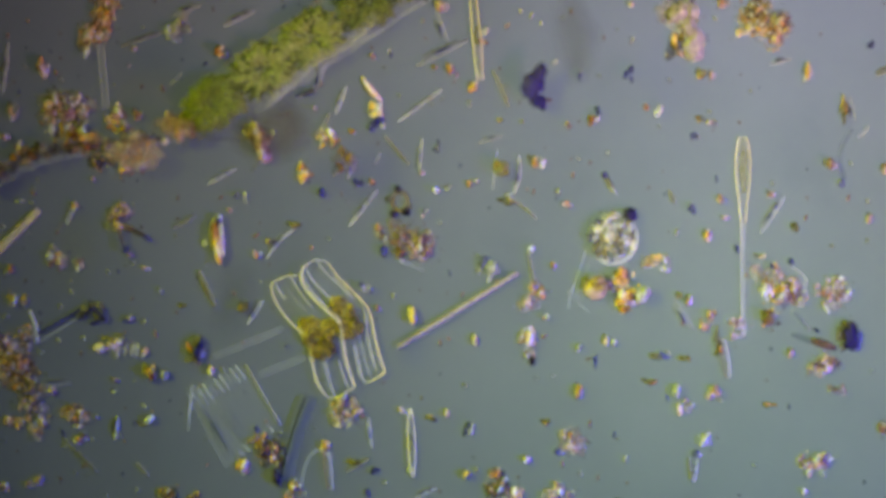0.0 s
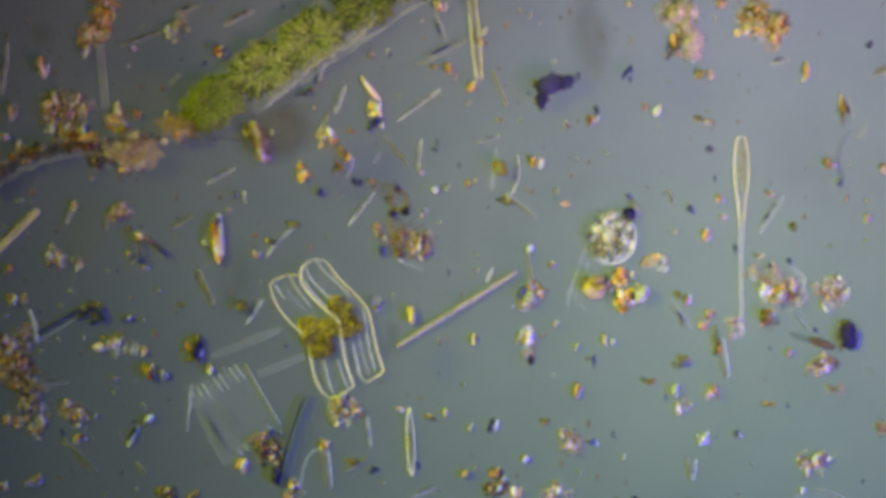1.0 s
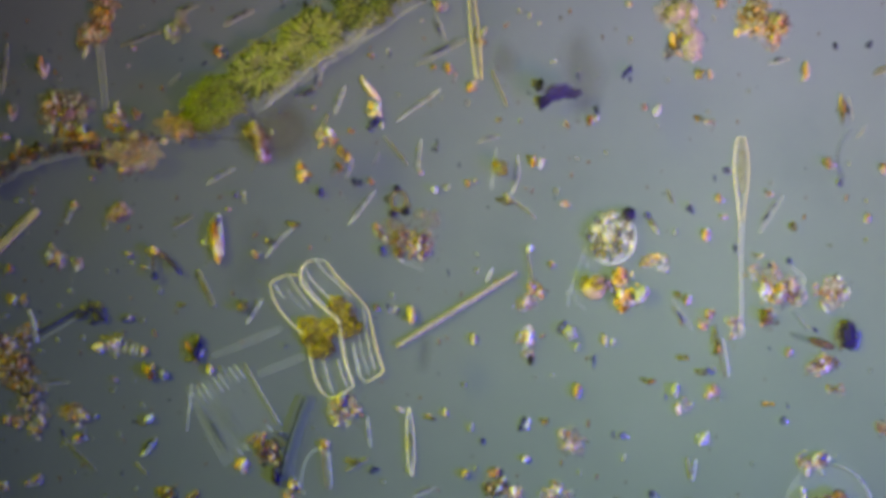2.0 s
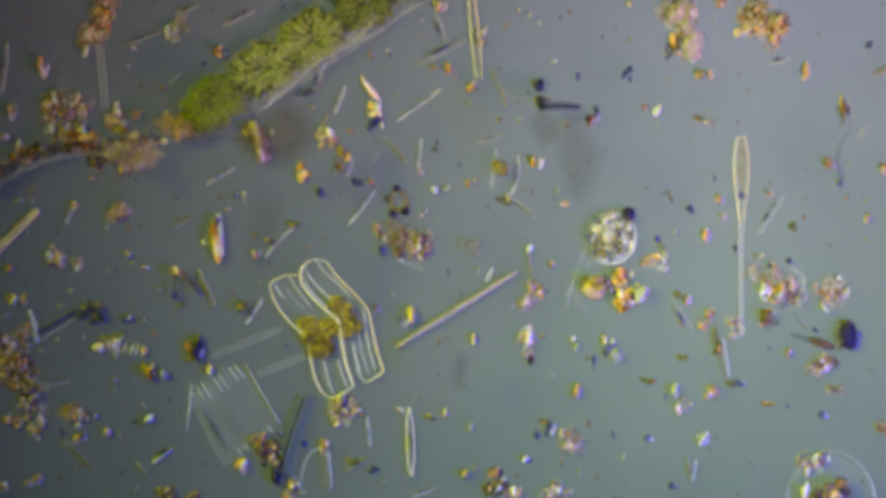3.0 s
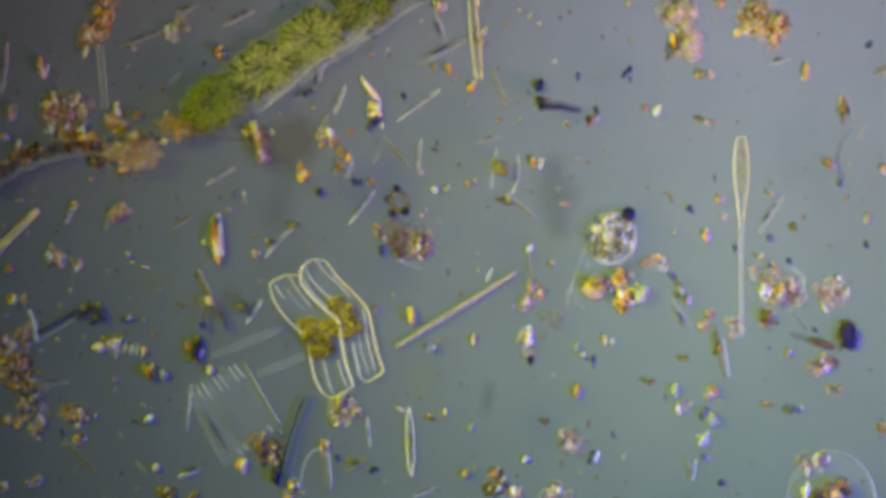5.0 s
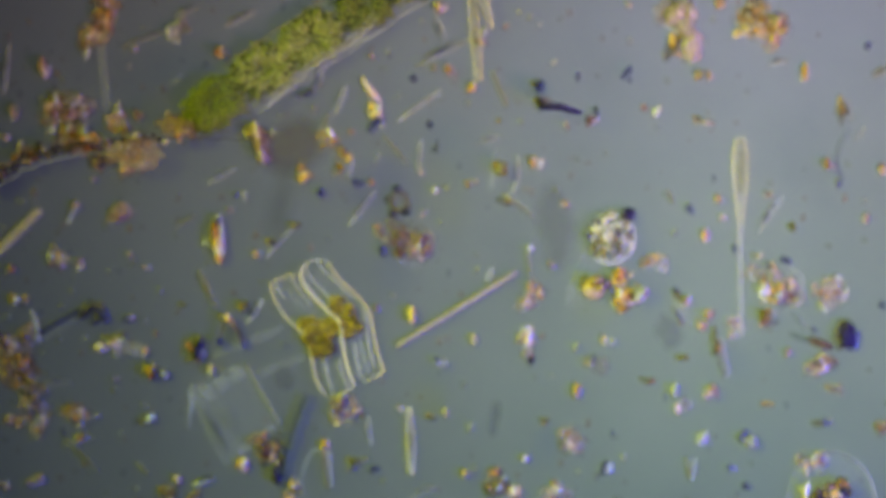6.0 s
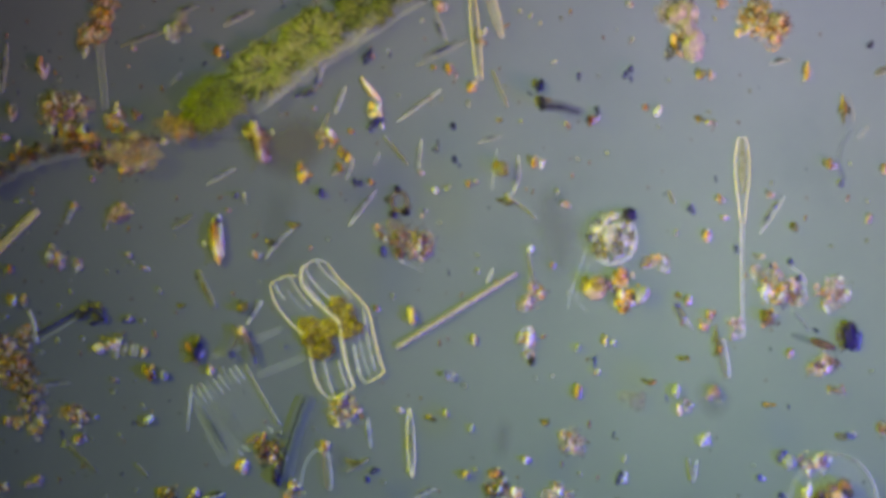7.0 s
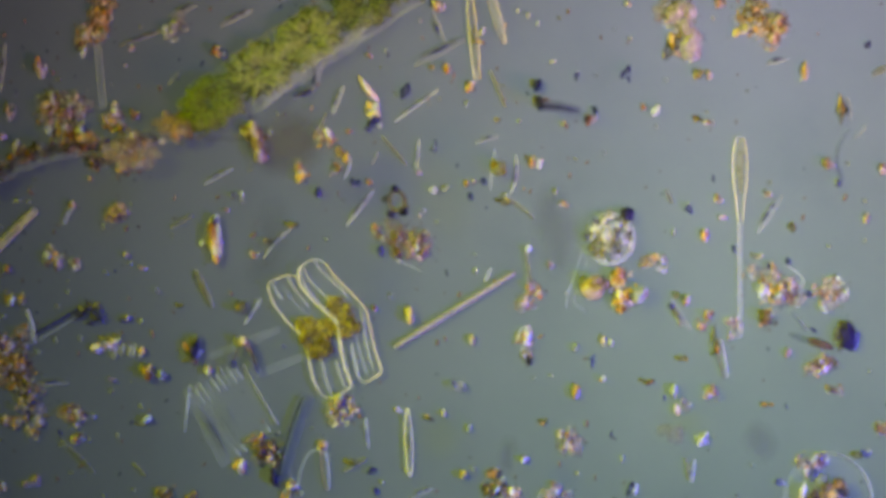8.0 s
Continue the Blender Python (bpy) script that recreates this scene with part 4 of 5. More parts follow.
build_slime_edge()
thread([(574, 110), (570, 126), (563, 148)], 2.2, GHOST, "short pinkish filament beside the green alga")
thread([(558, 118), (560, 134), (557, 150)], 2.6, VIOLET, "dark indigo streak beside a slime thread")
thread([(552, 158), (538, 165), (522, 171)], 3.2, VIOLET, "dark indigo streak beside a slime thread")
thread([(560, 150), (545, 160), (522, 178)], 2.4, WISP, "pale trailing slime thread beside the green alga")
thread([(1395, 470), (1418, 486), (1424, 500), (1412, 512)], 2, GHOST, "thin clear arched filament beside a detritus heap")
thread([(879, 264), (873, 300), (870, 336)], 1.4, GHOST, "thin clear arc beside an olive disc")
thread([(1504, 228), (1489, 254), (1482, 284), (1491, 318)], 4, TUBE, "slate-blue curved filament scrap on the slide")
thread([(1402, 552), (1416, 567), (1428, 583)], 3.6, TUBE, "short slate-blue filament beside a brown rod")
thread([(240, 745), (252, 752), (262, 748)], 2.5, OLIVE, "tiny olive filament scrap")
thread([(700, 452), (712, 462), (750, 480)], 2.0, WISP, "faint filament trailing from a grey floc")


def build_blade():
    ob = base("blade_fragment", 660, 180, 0, "orange blade-shaped fragment with yellow grains and an indigo foot", "fragment")
    o = at(660, 180)

    def spot(x, y, z):
        return at(x, y, z) - o
    part("blade", sweep(bmesh.new(), [spot(638, 134, 0.006), spot(648, 150, 0.008), spot(662, 168, 0.009), spot(674, 180, 0.006)], [0.0015, 0.0055, 0.0060, 0.0020], 8, 0.6), ROSE, ob, "pinkish orange blade")
    part("blade_edge", sweep(bmesh.new(), [spot(636, 138, 0.006), spot(646, 158, 0.007), spot(658, 174, 0.006)], [0.0010, 0.0022, 0.0012], 6), BROWN, ob, "dark brown edge")
    for x, y, a, b, t, m in ((657, 187, 6, 7, 20, BRIGHT), (667, 191, 6, 9, -20, PALE), (661, 203, 9, 5, 15, BRIGHT), (671, 200, 5, 9, 10, TAN), (652, 196, 4, 7, 0, OLIVE),
                             (669, 212, 8, 9, 40, VIOLET), (661, 219, 7, 7, 20, VIOLET), (654, 229, 4, 6, 50, VIOLET), (676, 222, 4, 6, 0, PALE)):
        c = spot(x, y, 0.008)
        granule("grain", m, ob, c.x, c.y, c.z, mm(a), mm(b), 0.006, t)


build_blade()


def build_milky_floc():
    ob = base("milky_floc", 1212, 56, 0, "milky grey floc with an olive flank on the slide", "floc")
    for x, y, a, b, t in ((12, -20, 15, 26, -18), (4, 8, 13, 18, 10), (-14, 34, 14, 20, -25), (10, 36, 12, 14, 20), (18, -38, 11, 12, 0)):
        granule("lobe", MILK, ob, mm(x), mm(y), mm(9), mm(a), mm(b), mm(9), t)
    for x, y, a, b, t in ((-14, -22, 9, 20, -28), (-8, -2, 7, 12, -10)):
        granule("flank", OLIVE, ob, mm(x), mm(y), mm(6), mm(a), mm(b), mm(5), t)


build_milky_floc()


def build_ring_cell():
    ob = base("ring_cell", 706, 356, 0, "round clear cell with dark blue spots and a pale ring", "cell")
    pts = [(0.0135 * math.cos(a), 0.017 * math.sin(a), 0.007) for a in (2 * math.pi * k / 24 for k in range(25))]
    part("ring", sweep(bmesh.new(), pts, 0.0042, 8), GOLDEN, ob)
    bm = lump(0.12, 2, 3)
    bm.transform(Matrix.Translation((0, 0, 0.007)) @ Matrix.Diagonal((0.017, 0.02, 0.006, 1)))
    part("body", bm, FILM, ob)
    for x, y, r in ((-4, 22, 6.5), (-11, -22, 7), (11, -18, 7.5), (-20, 4, 6), (16, -8, 5)):
        granule("dark_spot", DARK if r > 6 else OLIVE, ob, mm(x), mm(y), mm(r * 0.8), mm(r), mm(r * 0.9), mm(r), 20)


build_ring_cell()


def build_black_grain():
    ob = base("black_grain", 1502, 598, 0, "black opaque angular mineral grain with a violet sheen", "grain")
    for x, y, a, b, t in ((-2, 6, 13, 21, 8), (6, -12, 11, 16, -20), (-5, -8, 12, 13, 30), (7, 14, 8, 12, 10), (-10, 14, 8, 9, 0)):
        granule("facet", DARK, ob, mm(x), mm(y), mm(9), mm(a), mm(b), mm(10), t, "lump" if a > 12 else "shard")
    # olive and indigo lobes paint the coloured light along its flanks
    for x, y, a, b, m in ((-18, 10, 8, 15, OLIVE), (-4, 25, 12, 7, OLIVE), (-13, -10, 7, 12, OLIVE), (13, -4, 7, 17, INDIGO)):
        granule("coat", m, ob, mm(x), mm(y), mm(9), mm(a), mm(b), mm(5), -10, "lump")


build_black_grain()
g = base("dark_flake", 346, 622, 0, "dark brown splintered flake with olive fringes", "flake")
granule("flake", DARK, g, 0.003, 0.004, 0.011, 0.006, 0.019, 0.010, -14, "lump")
granule("flake", BROWN, g, 0.001, -0.012, 0.010, 0.005, 0.011, 0.008, 20, "lump")
granule("facet", PALE, g, 0.012, -0.002, 0.008, 0.004, 0.012, 0.006, -20, "shard")
for x, y, t in ((-10, -2, 50), (-12, 8, 30), (-4, 18, 0), (-10, -14, 100), (5, 20, -10)):
    granule("fringe", AMBER if t == 30 else OLIVE, g, mm(x), mm(y), 0.007, 0.004, 0.010, 0.006, t, "lump")
g = base("dark_splinter", 165, 555, 0, "dark spiky splinter cluster on a long bluish stalk", "splinter")
for x, y, b, t in ((4, 6, 22, 55), (10, -6, 20, 75), (-10, 6, 24, -62), (18, 6, 16, 30), (2, -14, 16, 110), (-18, -4, 20, -58), (22, -10, 12, -20), (-6, 16, 14, 20)):
    granule("spike", DARK if b > 19 else VIOLET, g, mm(x), mm(y), 0.007, 0.0042, mm(b), 0.006, t, "shard")
for x, y in ((-2, 14), (12, 14), (-16, 8), (-22, 0), (6, -4)):
    granule("fringe", OLIVE, g, mm(x), mm(y), 0.006, 0.006, 0.008, 0.005, 40, "lump")
o = at(165, 555)
part("stalk", sweep(bmesh.new(), [at(66, 590, 0.006) - o, at(110, 566, 0.006) - o, at(146, 545, 0.006) - o], 0.0026, 7), VIOLET, g, "dark bluish stalk")
part("slimy_edge", sweep(bmesh.new(), [at(62, 608, 0.005) - o, at(102, 584, 0.005) - o, at(140, 560, 0.005) - o], 0.0030, 7), WISP, g, "pale slimy edge of the stalk")

# contents of a needle, and the long core of an orange heap
thread([(357, 498), (362, 510), (369, 526)], 3, BROWN, "short brown filament lying along an olive needle diatom")
g = base("orange_strand", 383, 424, 0, "upright orange organic strand with a clear flank", "detritus", "detritus clumps")
for x, y, a, b, turn, tone in ((-3, 12, 7, 17, 4, AMBER), (0, -12, 7, 18, 8, AMBER), (3, -30, 5, 12, 8, AMBER), (-2, -2, 6, 14, -8, BRIGHT), (8, 14, 4, 16, 4, PALE), (9, -12, 3.5, 17, 8, ROSE), (1, 34, 6, 7, 0, VIOLET), (4, 40, 5, 5, 0, PALE), (-10, 6, 5, 22, 0, OLIVE)):
    granule("strand_piece", tone, g, mm(x), mm(y), 0.010, mm(a), mm(b), 0.008, turn, "lump")

# more of the crumbly matter round the brown filament
heaps([(112, 208, 40, 30, 0, "mixed", 34), (128, 236, 36, 14, -8, "amber", 24), (204, 222, 12, 26, 30, "amber", 18), (60, 262, 34, 12, 12, "brown", 24), (150, 262, 50, 9, 4, "brown", 26)])
g = base("tan_strand", 456, 250, 0, "soft tan upright strand of slime and crumbs", "detritus", "detritus clumps")
for x, y, a, b, turn, tone in ((-4, 18, 8, 16, 14, TAN), (2, -2, 9, 20, 10, ROSE), (6, -22, 7, 13, 4, ROSE), (9, 4, 4, 18, 12, ROSE), (-8, 2, 5, 20, 10, SOOT)):
    granule("strand_piece", tone, g, mm(x), mm(y), 0.014, mm(a), mm(b), 0.012, turn, "lump")

# a broken row of crumbs that trails off in thin stripes
g = base("crumb_row", 200, 610, 0, "row of pinkish crumbs trailing off in clear stripes", "detritus", "detritus clumps")
for x, y, a, b, tone in ((-26, -6, 9, 7, ROSE), (-20, -4, 5, 5, BRIGHT), (6, 6, 8, 6, ROSE), (14, 8, 5, 6, PALE), (-6, 0, 6, 5, ROSE), (-10, 12, 12, 4, OLIVE), (10, 17, 9, 4, OLIVE), (56, -10, 5, 6, AMBER)):
    granule("crumb", tone, g, mm(x), mm(y), 0.006, mm(a), mm(b), 0.006, -10, "lump")
for x, y, b in ((22, -6, 12), (34, -8, 10), (42, -10, 11), (54, -14, 9), (8, -14, 10)):
    granule("stripe", FAINT, g, mm(x), mm(y), 0.005, 0.0024, mm(b), 0.004, -14, "lump")
    # olive twin on the upper left paints each stripe's shaded side
    granule("stripe_shade", HAZE, g, mm(x - 5), mm(y + 2), 0.004, 0.0024, mm(b), 0.003, -14, "lump")


# fine silt that nobody could count
def build_silt(name, label, material, count, seed, small, large, lean, dx=0.0, dy=0.0):
    bm = bmesh.new()
    r = random.Random(seed)
    for _ in range(count):
        x = 1610 * r.random() ** lean - 20
        y, s = r.uniform(-20, 902), mm(r.uniform(small, large))
        m = (Matrix.Translation(at(x, y, s * 0.7) + Vector((dx * s, dy * s, 0))) @ Matrix.Rotation(r.gauss(-0.2, 0.5), 4, "Z")
             @ Matrix.Diagonal((s * 0.8, s * r.uniform(0.8, 2.6), s, 1)))
        bmesh.ops.create_icosphere(bm, subdivisions=1, radius=1, matrix=m)
    for v in bm.verts:
        v.co += Vector((r.gauss(0, 0.0004), r.gauss(0, 0.0004), 0))
    tagged(new(name, finish(name, bm, material)), label, "silt", kind="stuff")


build_silt("fine_silt", "scattered fine pinkish silt specks on the slide", ROSE, 190, 77, 1.2, 3.6, 2.0)
# each clear crumb gets a dark olive twin as its painted shaded flank
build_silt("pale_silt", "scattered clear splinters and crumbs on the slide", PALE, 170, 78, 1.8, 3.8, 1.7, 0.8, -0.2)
build_silt("olive_silt", "dark olive shaded flanks painted beside the clear crumbs", OLIVE, 170, 78, 1.4, 2.8, 1.7, -0.9, 0.5)
build_silt("indigo_silt", "scattered bluish crumbs on the slide", INDIGO, 70, 80, 1.4, 3.4, 1.5)


# ---- things that drift ----
def speck(name, label, bits):
    """A small drifting body; bits are (dx, dy, a, b, turn, tone, kind)."""
    ob = base(name, 0, 0, 0, label, "particle", "drifting particles")
    for dx, dy, a, b, turn, tone, kind in bits:
        granule("bit", TONES[tone][0], ob, mm(dx), mm(-dy), mm(min(a, b) * 0.85), mm(a), mm(b), mm(min(a, b)), turn, kind)
    return ob


DOT = [(0, 0, 5.5, 6, 0, "indigo", "lump"), (7, 2, 3.5, 4.5, 20, "pale", "lump")]
DARKDOT = [(0, 0, 4.5, 6.5, 20, "indigo", "lump"), (1, -2, 2.6, 3.4, 0, "dark", "lump")]
dot_a = speck("drifting_dot", "tiny bluish particle with a clear edge adrift in water", DOT)
dot_b = speck("drifting_dot", "tiny bluish particle with a clear edge adrift in water", DOT)
dot_c = speck("drifting_dot", "tiny bluish particle with a clear edge adrift in water", DOT)
dot_g = speck("drifting_dot", "tiny dark blue particle adrift in water", DARKDOT)
dot_h = speck("drifting_dot", "tiny dark blue particle adrift in water", DARKDOT)
dot_o = speck("drifting_dot", "tiny dark blue particle adrift in water", DARKDOT)
dot_p = speck("drifting_dot", "tiny bluish particle with a clear edge adrift in water", DOT)
dot_q = speck("drifting_dot", "tiny dark blue particle adrift in water", DARKDOT)
dot_r = speck("drifting_dot", "tiny dark blue particle adrift in water", DARKDOT)
grain_d = speck("drifting_grain", "small olive splinter with a bluish flank adrift in water", [(-9, 2, 5, 11, 70, "olive", "lump"), (6, 0, 5, 9, 60, "indigo", "lump"), (15, -3, 3, 6, 40, "pale", "lump")])
dot_s = speck("drifting_dot", "tiny dark blue particle adrift in water", [(0, 0, 7, 14, -30, "indigo", "lump")])
faint_u = speck("drifting_floc", "faint grey floc adrift in water", [(-4, 0, 12, 9, 0, "haze", "lump"), (16, 10, 13, 15, 20, "haze", "lump"), (24, 2, 8, 10, 0, "haze", "lump")])
grain_e = speck("drifting_grain", "pale drifting floc with a dark blue flank", [(-8, -6, 8, 12, -30, "indigo", "lump"), (6, 4, 12, 12, 0, "pale", "lump"), (12, -6, 8, 7, 0, "pale", "shard")])
grain_i = speck("drifting_grain", "small clear crystal with a dark blue flank adrift in water", [(-5, 2, 5, 13, -20, "indigo", "lump"), (5, 0, 5, 12, -25, "pale", "shard"), (2, 8, 5, 5, 0, "pale", "lump")])
grain_n = speck("drifting_grain", "small tan rounded grain adrift in water", [(0, 0, 7, 7, 0, "tan", "lump"), (4, 5, 4, 4, 0, "rose", "lump")])
rod_k = speck("drifting_rod", "thin olive rod with a dark tip adrift in water", [(0, 0, 4.5, 17, 35, "olive", "lump"), (6, 10, 4, 12, 35, "pale", "lump"), (-7, -12, 5, 6, 0, "indigo", "lump")])
scrap_l = speck("drifting_scrap", "brown forked scrap with two dark tails adrift in water", [(4, 4, 6, 8, 60, "amber", "lump"), (16, 10, 5, 15, 55, "brown", "lump"), (34, 25, 4.5, 14, 48, "brown", "lump"), (46, 38, 3.5, 9, 40, "indigo", "lump"), (2, 26, 3, 16, 0, "brown", "lump"), (5, 48, 6, 7, 0, "indigo", "lump"), (-7, 8, 4, 9, 40, "olive", "lump")])
rod_m = speck("drifting_rod", "dark-centred clear rod adrift in water", [(0, 0, 4.5, 20, 0, "pale", "lump"), (-3, -2, 4.5, 13, 0, "dark", "lump"), (2, 14, 4, 7, 0, "pale", "shard")])


grain_v = speck("drifting_grain", "small clear ring-shaped grain with a dark flank adrift in water", [(6 * math.cos(k * 1.05), 6.5 * math.sin(k * 1.05), 3, 4.5, 60 * k, "haze" if k % 3 else "pale", "lump") for k in range(6)] + [(-8, -3, 3.5, 7, 20, "indigo", "lump"), (9, 5, 3, 6, -30, "indigo", "lump")])
dot_w = speck("drifting_dot", "tiny pale amber particle adrift in water", [(0, 0, 4, 5, 0, "pale", "lump"), (-4, 2, 3, 3, 0, "amber", "lump")])


# the black flake that turns over on its foot
foot = base("black_particle", 955, 186, 0, "small black mineral particles stuck to the slide", "particle")
granule("knob", NIGHT, foot, mm(-3), mm(33), mm(8), mm(8), mm(9), mm(8), 0, "lump")
granule("knob", NIGHT, foot, mm(2), mm(40), mm(7), mm(5), mm(6), mm(6), 30, "lump")
granule("stub", NIGHT, foot, mm(2), mm(4), mm(8), mm(6.5), mm(13), mm(8), 8, "lump")
# two olive lobes stand in for the fringe of light on the left
granule("coat", OLIVE, foot, mm(-7), mm(8), mm(5), mm(4), mm(10), mm(4), 5, "lump")
granule("coat", OLIVE, foot, mm(-10), mm(38), mm(5), mm(5), mm(8), mm(4), 5, "lump")
granule("rim", BROWN, foot, mm(10), mm(9), mm(5), mm(6), mm(3.5), mm(5), -10, "lump")


def build_flake():
    """A thin kidney-shaped plate of three lobes, bulging to one side of its hinge."""
    ob = base("black_flake", 960, 188, 0, "thin violet-black mineral flake turning over in the water", "flake")
    for name, x, y, a, b, turn, seed in (("lobe", 0.014, 0.009, 0.013, 0.011, 30, 13), ("plate", 0.040, 0.014, 0.023, 0.017, -12, 12), ("lobe", 0.060, -0.003, 0.019, 0.012, -42, 21)):
        bm = lump(0.34, seed, 4, 2.2)
        bm.transform(Matrix.Translation((x, y, 0)) @ pose(0, 0, 0, 0, 0, turn) @ Matrix.Diagonal((a, b, 0.0045, 1)))
        part(name, bm, NIGHT, ob)
    return ob


flake = build_flake()


def build_large_cell():
    """A big clear cell with brown contents, sliding in from below."""
    ob = base("large_clear_cell", 1462, 885, 0, "large round clear cell with brown granular contents", "cell")
    arc = [(0.085 * math.cos(a) * (1 if math.cos(a) > 0 else 0.82), 0.088 * math.sin(a), 0.012) for a in (2 * math.pi * k / 40 for k in range(41))]
    bm = lump(0.03, 5, 4)
    bm.transform(Matrix.Translation((0.004, 0, 0.014)) @ Matrix.Diagonal((0.078, 0.086, 0.014, 1)))
    part("membrane", bm, FILM, ob, "clear colourless membrane")
    part("outline", sweep(bmesh.new(), arc, [0.0004 + 0.0016 * max(0, math.cos(2 * math.pi * k / 40 - 0.1)) ** 2 for k in range(41)], 7), GHOST, ob, "refracting rim of the cell")
    # shade inside the rim, put in as an olive strip
    part("rim_shade", sweep(bmesh.new(), [(x * 0.965, y * 0.965, z) for x, y, z in arc[:12] + arc[-4:-1]][:12], 0.0016, 6), HAZE, ob, "olive inner shade of the rim")
    r = random.Random(9)
    for _ in range(34):
        a, d = r.uniform(0, 6.28), math.sqrt(r.random())
        s = r.uniform(0.005, 0.012)
        granule("granule", r.choice((BROWN, AMBER, HAZE, OLIVE, GOLDEN, TAN)), ob, 0.006 + d * 0.036 * math.cos(a), 0.006 + d * 0.028 * math.sin(a), 0.022 + 0.008 * r.random(), s, s, s * 0.8, r.uniform(0, 180))
    granule("pale_rod", ROSE, ob, -0.038, 0.016, 0.022, 0.005, 0.015, 0.006, -10, "lump")
    granule("dark_granule", DARK, ob, 0.026, 0.016, 0.028, 0.01, 0.01, 0.008, 0, "lump")
    return ob


big_cell = build_large_cell()
late = rod(-16, -52, 16, 52, 17, WISP, "clear ribbed spindle diatom sliding in over the slide", "drifting_spindle", 0.0, 0.25, "spindle diatoms", (SILICA, NEEDLE))


# thin flocs that float high above the slide, out of focus
def floater(label, a, b, turn, high, material=SMUDGE):
    ob = base("floating_floc", 0, 0, 0, label, "floc", "floating flocs")
    bm = lump(0.4, int(a + b), 3, 1.4)
    bm.transform(pose(0, 0, 0, 0, 0, turn) @ Matrix.Diagonal((mm(a), mm(b), 0.02, 1)))
    part("floc", bm, material, ob)
    # unseen thread added to tie the floc to the slide
    part("tether", sweep(bmesh.new(), [(0, 0, 0), (0.004, 0.002, -high * 0.5), (0, 0, -high)], 0.0012, 6), FILM, ob, "thin unseen tether added down to the slide")
    return ob


floc_a = floater("thin dark floc floating in the water", 30, 60, 10, 0.16)
floc_b = floater("thin brownish dark floc floating in the water", 62, 42, 8, 0.17, SOOT)
floc_c = floater("narrow dark floc floating in the water", 14, 62, -12, 0.22)


floc_d = floater("narrow dark floc floating in the water", 8, 30, -8, 0.10)
floc_f = floater("small thin dark floc floating in the water", 15, 20, 20, 0.11)
floc_e = floater("thin dark floc floating in the water", 20, 26, 25, 0.12)


# ---- what moves ----
def drift(ob, rows, z=0.0):
    """Keys a drifting thing through rows of seconds, place in the field and, if given, its turn."""
    walk(ob, [(r[0], Matrix.Translation(at(r[1], r[2], z)) @ pose(0, 0, 0, 0, 0, r[3] if len(r) > 3 else 0)) for r in rows])


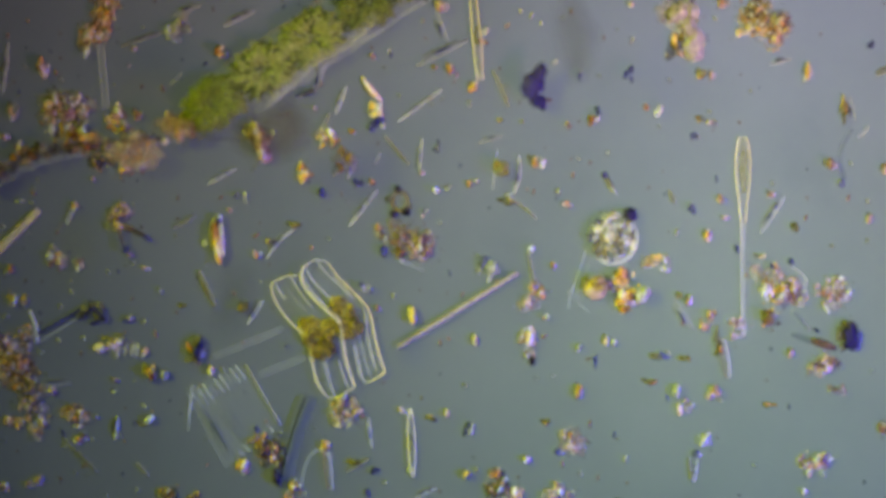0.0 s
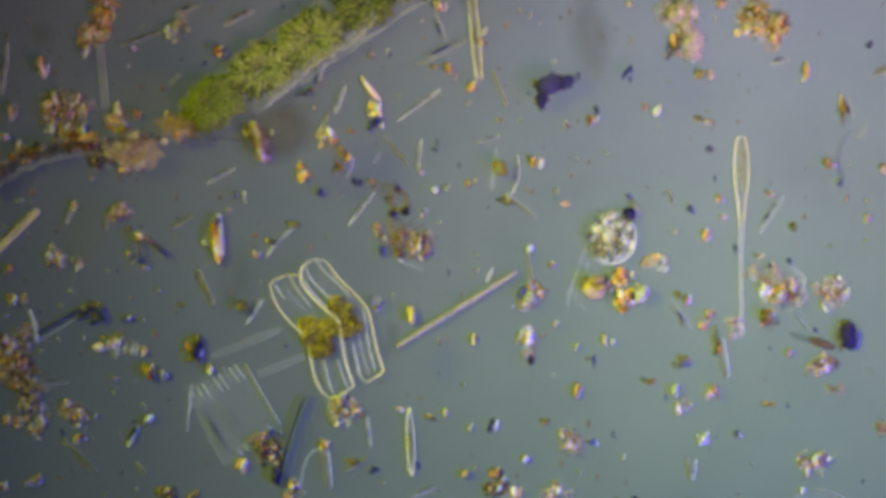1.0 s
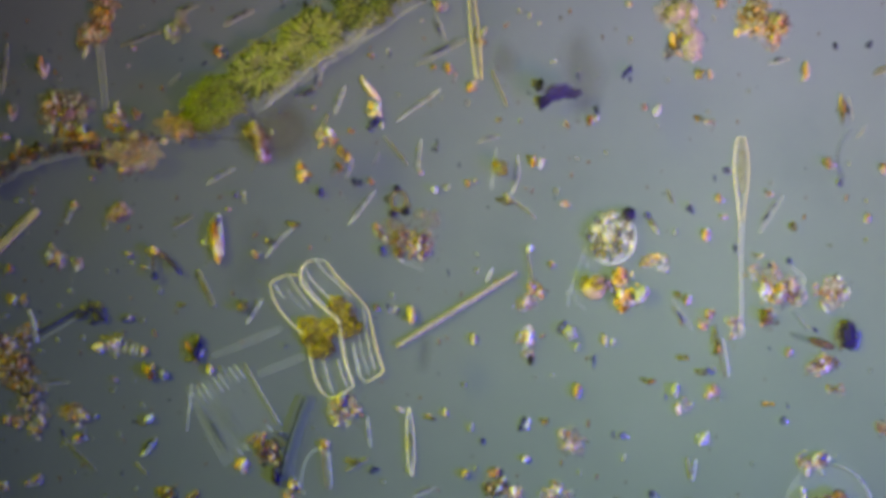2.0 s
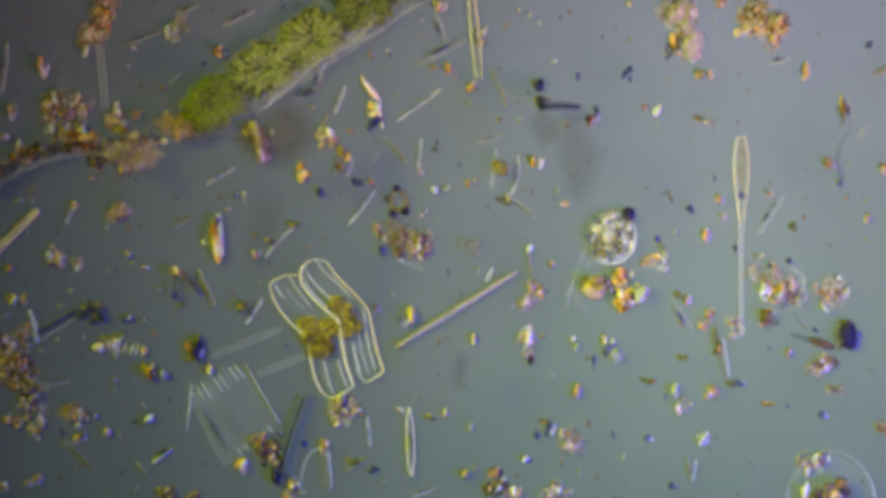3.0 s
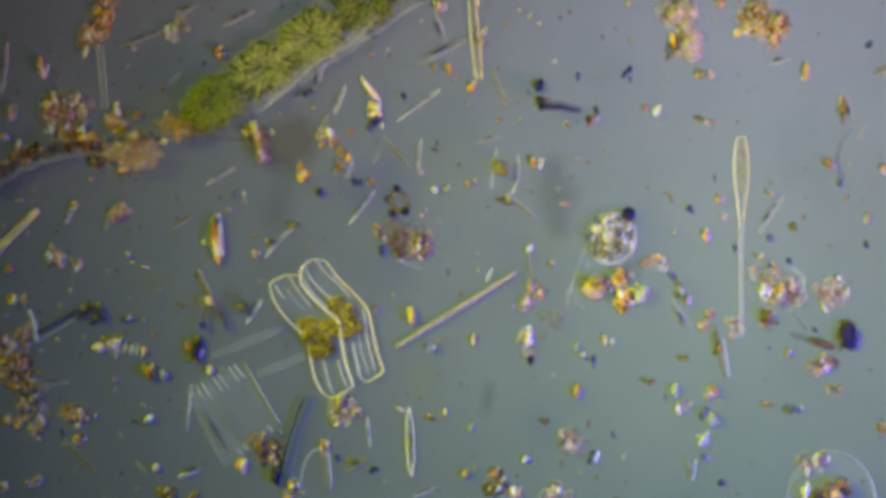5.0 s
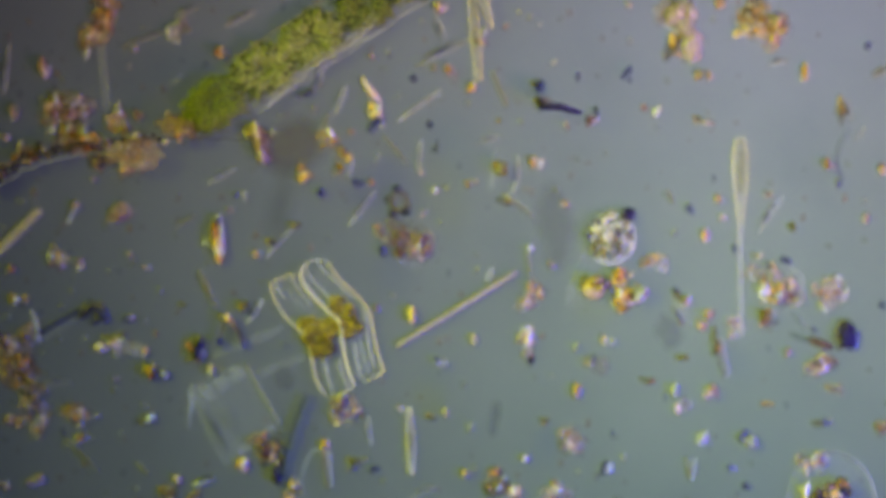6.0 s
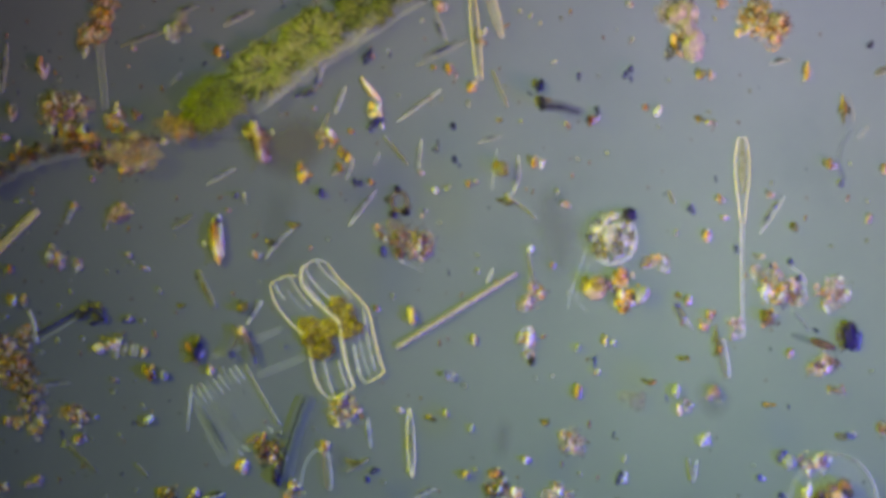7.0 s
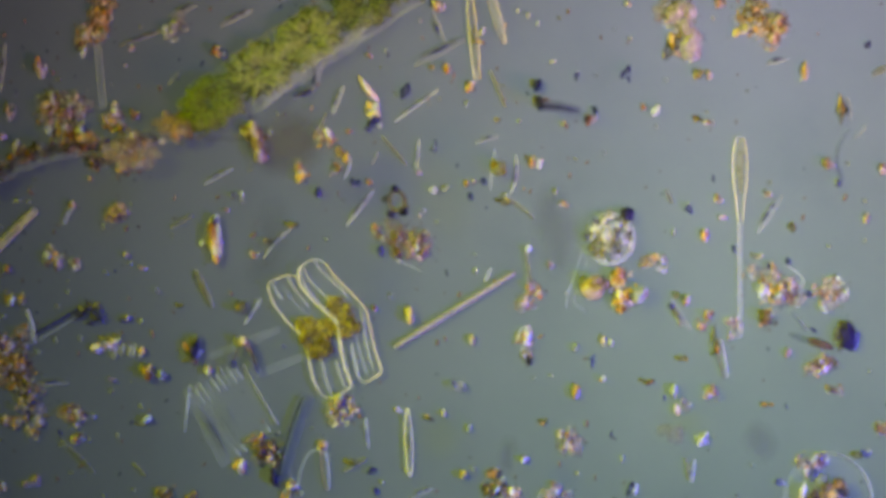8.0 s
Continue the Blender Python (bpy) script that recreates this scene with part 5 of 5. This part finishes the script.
def motions():
    drift(dot_a, [(0, 985, 798), (0.8, 1034, 786), (1.2, 1062, 778), (1.6, 1082, 771), (2.8, 1140, 775), (3.6, 1168, 780), (4.0, 1192, 786), (4.7, 1231, 802), (5.8, 1284, 825), (6.8, 1333, 841), (7.4, 1358, 847), (8, 1380, 852)])
    drift(dot_b, [(0, 1095, 896), (1.6, 1140, 878), (2.8, 1181, 863), (3.2, 1196, 855), (4.0, 1228, 849), (4.7, 1264, 853), (5.8, 1309, 859), (6.4, 1346, 867), (8, 1424, 890)])
    drift(dot_c, [(0, 1228, 802), (0.8, 1290, 778), (1.2, 1316, 759), (1.6, 1352, 750), (2.8, 1440, 736), (4.0, 1520, 728), (5.0, 1584, 722), (8, 1700, 712)])
    drift(dot_g, [(0, 452, 759), (0.8, 476, 764), (1.6, 493, 769), (2.8, 531, 783), (4.0, 572, 797), (4.7, 590, 806), (5.8, 618, 825), (6.4, 636, 837), (7.4, 656, 854), (8, 669, 868)])
    drift(dot_h, [(0, 648, 871), (0.4, 684, 856), (0.8, 719, 839), (1.2, 759, 808), (1.6, 809, 792), (2.8, 930, 770), (3.6, 986, 776), (8, 1002, 790)])
    drift(dot_o, [(0, 1412, -110), (1.2, 1452, 5), (1.6, 1466, 40), (2.8, 1491, 172), (3.2, 1493, 214), (3.6, 1498, 264), (4.0, 1501, 309), (4.4, 1516, 362), (4.7, 1525, 399), (5.8, 1556, 520), (6.6, 1584, 600), (8, 1630, 720)])
    drift(dot_p, [(0, 1225, 240), (0.8, 1248, 258), (1.6, 1274, 285), (2.8, 1306, 338), (3.6, 1330, 372), (4.4, 1348, 404), (4.7, 1355, 412), (5.8, 1383, 452), (8, 1432, 520)])
    drift(dot_q, [(0, 440, -80), (2.8, 585, 55), (3.6, 630, 102), (4.0, 650, 119), (4.4, 681, 139), (4.7, 699, 156), (5.8, 751, 209), (6.8, 794, 271), (7.4, 818, 306), (8, 835, 348)])
    drift(dot_r, [(0, 350, -260), (2.8, 510, -70), (4.7, 640, 45), (5.8, 715, 119), (6.4, 762, 176), (7.4, 823, 256), (8, 858, 321)])
    drift(dot_s, [(0, 290, -280), (4.7, 522, -40), (5.8, 585, 32), (7.3, 671, 118), (7.5, 686, 131), (8, 721, 161)])
    drift(faint_u, [(0, 600, 280), (3, 820, 430), (4.7, 945, 532), (5.8, 1030, 625), (6.5, 1083, 671), (7, 1109, 700), (7.5, 1147, 727), (8, 1181, 760)])
    drift(grain_d, [(0, 1166, 628), (1.6, 1232, 652), (2.8, 1290, 672), (3.2, 1313, 683), (4.0, 1352, 697), (4.4, 1382, 713), (4.7, 1392, 719), (5.8, 1447, 743), (6.4, 1476, 759), (7.4, 1506, 779), (8, 1526, 802)])
    drift(grain_e, [(0, 862, 470), (0.8, 918, 512), (1.6, 974, 562), (2.8, 1066, 620), (3.2, 1103, 632), (3.6, 1140, 654), (4.0, 1162, 682), (4.4, 1216, 710), (4.7, 1238, 725), (5.8, 1307, 770), (6.4, 1356, 795), (6.8, 1378, 806), (8, 1450, 846)])
    drift(grain_i, [(0, 829, 756), (0.8, 863, 751), (1.6, 909, 748), (2.8, 966, 754), (3.6, 1005, 778), (4.4, 1036, 795), (5.8, 1070, 823), (6.8, 1096, 839), (7.4, 1108, 847), (8, 1123, 862)])
    drift(grain_n, [(0, 92, 690), (1.6, 138, 728), (2.8, 182, 758), (3.6, 216, 783), (4.0, 233, 793), (4.4, 250, 810), (4.7, 264, 820), (5.8, 306, 845), (8, 380, 890)])
    drift(rod_k, [(0, 1074, 322), (0.4, 1091, 335), (0.8, 1108, 350), (1.2, 1130, 370), (1.6, 1144, 382), (2.8, 1165, 425), (4.0, 1193, 484), (4.7, 1196, 496), (5.8, 1202, 519), (6.8, 1204, 551), (8, 1198, 553)])
    drift(scrap_l, [(0, 205, 396, 15), (0.8, 238, 410, 5), (1.6, 258, 428, 0), (2.8, 302, 468, -5), (3.6, 332, 494, -8), (4.4, 356, 510, -15), (4.7, 363, 519, -16), (5.8, 390, 552, -18), (6.4, 419, 570, -29), (7.4, 428, 586, -25), (8, 433, 598, -25)], 0.012)
    drift(rod_m, [(0, 205, 756, -5), (0.8, 232, 769, -25), (1.2, 241, 776, -30), (1.6, 253, 785, -35), (2.8, 284, 803, -50), (3.6, 303, 818, -60), (4.0, 316, 823, -64), (4.7, 329, 833, -68), (5.8, 356, 850, -72), (8, 392, 905, -75)])
    drift(late, [(0, 800, -160), (4.0, 826, -85), (5.8, 846, -8), (6.4, 868, 6), (6.8, 870, 12), (7.4, 876, 20), (8, 880, 26)], 0.012)
    drift(big_cell, [(0, 1436, 1010), (0.5, 1438, 985), (0.8, 1440, 965), (1.2, 1446, 942), (1.6, 1454, 922), (2.2, 1460, 900), (2.8, 1462, 886), (4.7, 1463, 885), (6.4, 1466, 886), (8, 1460, 885)])
    drift(floc_a, [(0, 1010, 70), (0.8, 1040, 70), (1.6, 1030, 90), (2.8, 1020, 260), (3.6, 1005, 300), (4.7, 985, 330), (5.8, 978, 400), (8, 982, 410)], 0.16)
    drift(floc_b, [(0, 488, 236), (2.8, 500, 244), (4.7, 508, 258), (6.4, 520, 262), (8, 515, 258)], 0.17)
    drift(floc_c, [(0, 420, 520), (1.6, 440, 470), (2.8, 470, 420), (4.7, 500, 350), (5.8, 502, 360), (6.8, 498, 380), (8, 486, 430)], 0.22)
    drift(grain_v, [(0, 646, 508), (0.6, 658, 522), (1.0, 666, 533), (1.6, 684, 541), (2.8, 712, 566), (4.0, 740, 594), (4.4, 752, 602), (4.7, 758, 608), (5.8, 776, 638), (6.4, 790, 650), (6.8, 794, 661), (7.2, 800, 667), (7.6, 808, 676), (8, 814, 682)], 0.010)
    drift(dot_w, [(0, 965, 560), (3.6, 1019, 609), (4.0, 1021, 615), (4.7, 1029, 624), (5.8, 1042, 640), (8, 1070, 670)], 0.008)
    drift(floc_f, [(0, 20, -60), (3.6, 272, 330), (4.0, 306, 367), (4.4, 346, 442), (4.7, 385, 490), (5.8, 490, 640), (8, 720, 960)], 0.11)
    drift(floc_d, [(0, 640, 570), (2.8, 800, 646), (3.2, 826, 658), (3.6, 846, 664), (4.0, 853, 668), (4.7, 860, 690), (8, 900, 800)], 0.10)
    drift(floc_e, [(0, 760, -130), (4.7, 1080, 432), (5.8, 1163, 562), (6.4, 1205, 630), (6.8, 1232, 676), (7.2, 1272, 718), (7.6, 1308, 745), (8, 1340, 775)], 0.12)
    # the flake swings round its foot and tips on edge
    hinge = at(956, 191, 0.03)
    turns = [(0.0, 98, -8, 0), (0.4, 84, -8, 0), (0.8, 58, -6, 0), (1.2, 46, -4, 8), (1.6, 38, -6, 15), (2.2, 20, -16, 55), (2.8, 4, -28, 84), (3.6, -3, -28, 84), (4.7, -3, -28, 80), (6.4, -5, -28, 74), (8.0, -4, -28, 80)]
    walk(flake, [(t, Matrix.Translation(hinge) @ pose(0, 0, 0, 0, 0, rz) @ pose(0, 0, 0, rx, ry, 0)) for t, rz, ry, rx in turns])


motions()
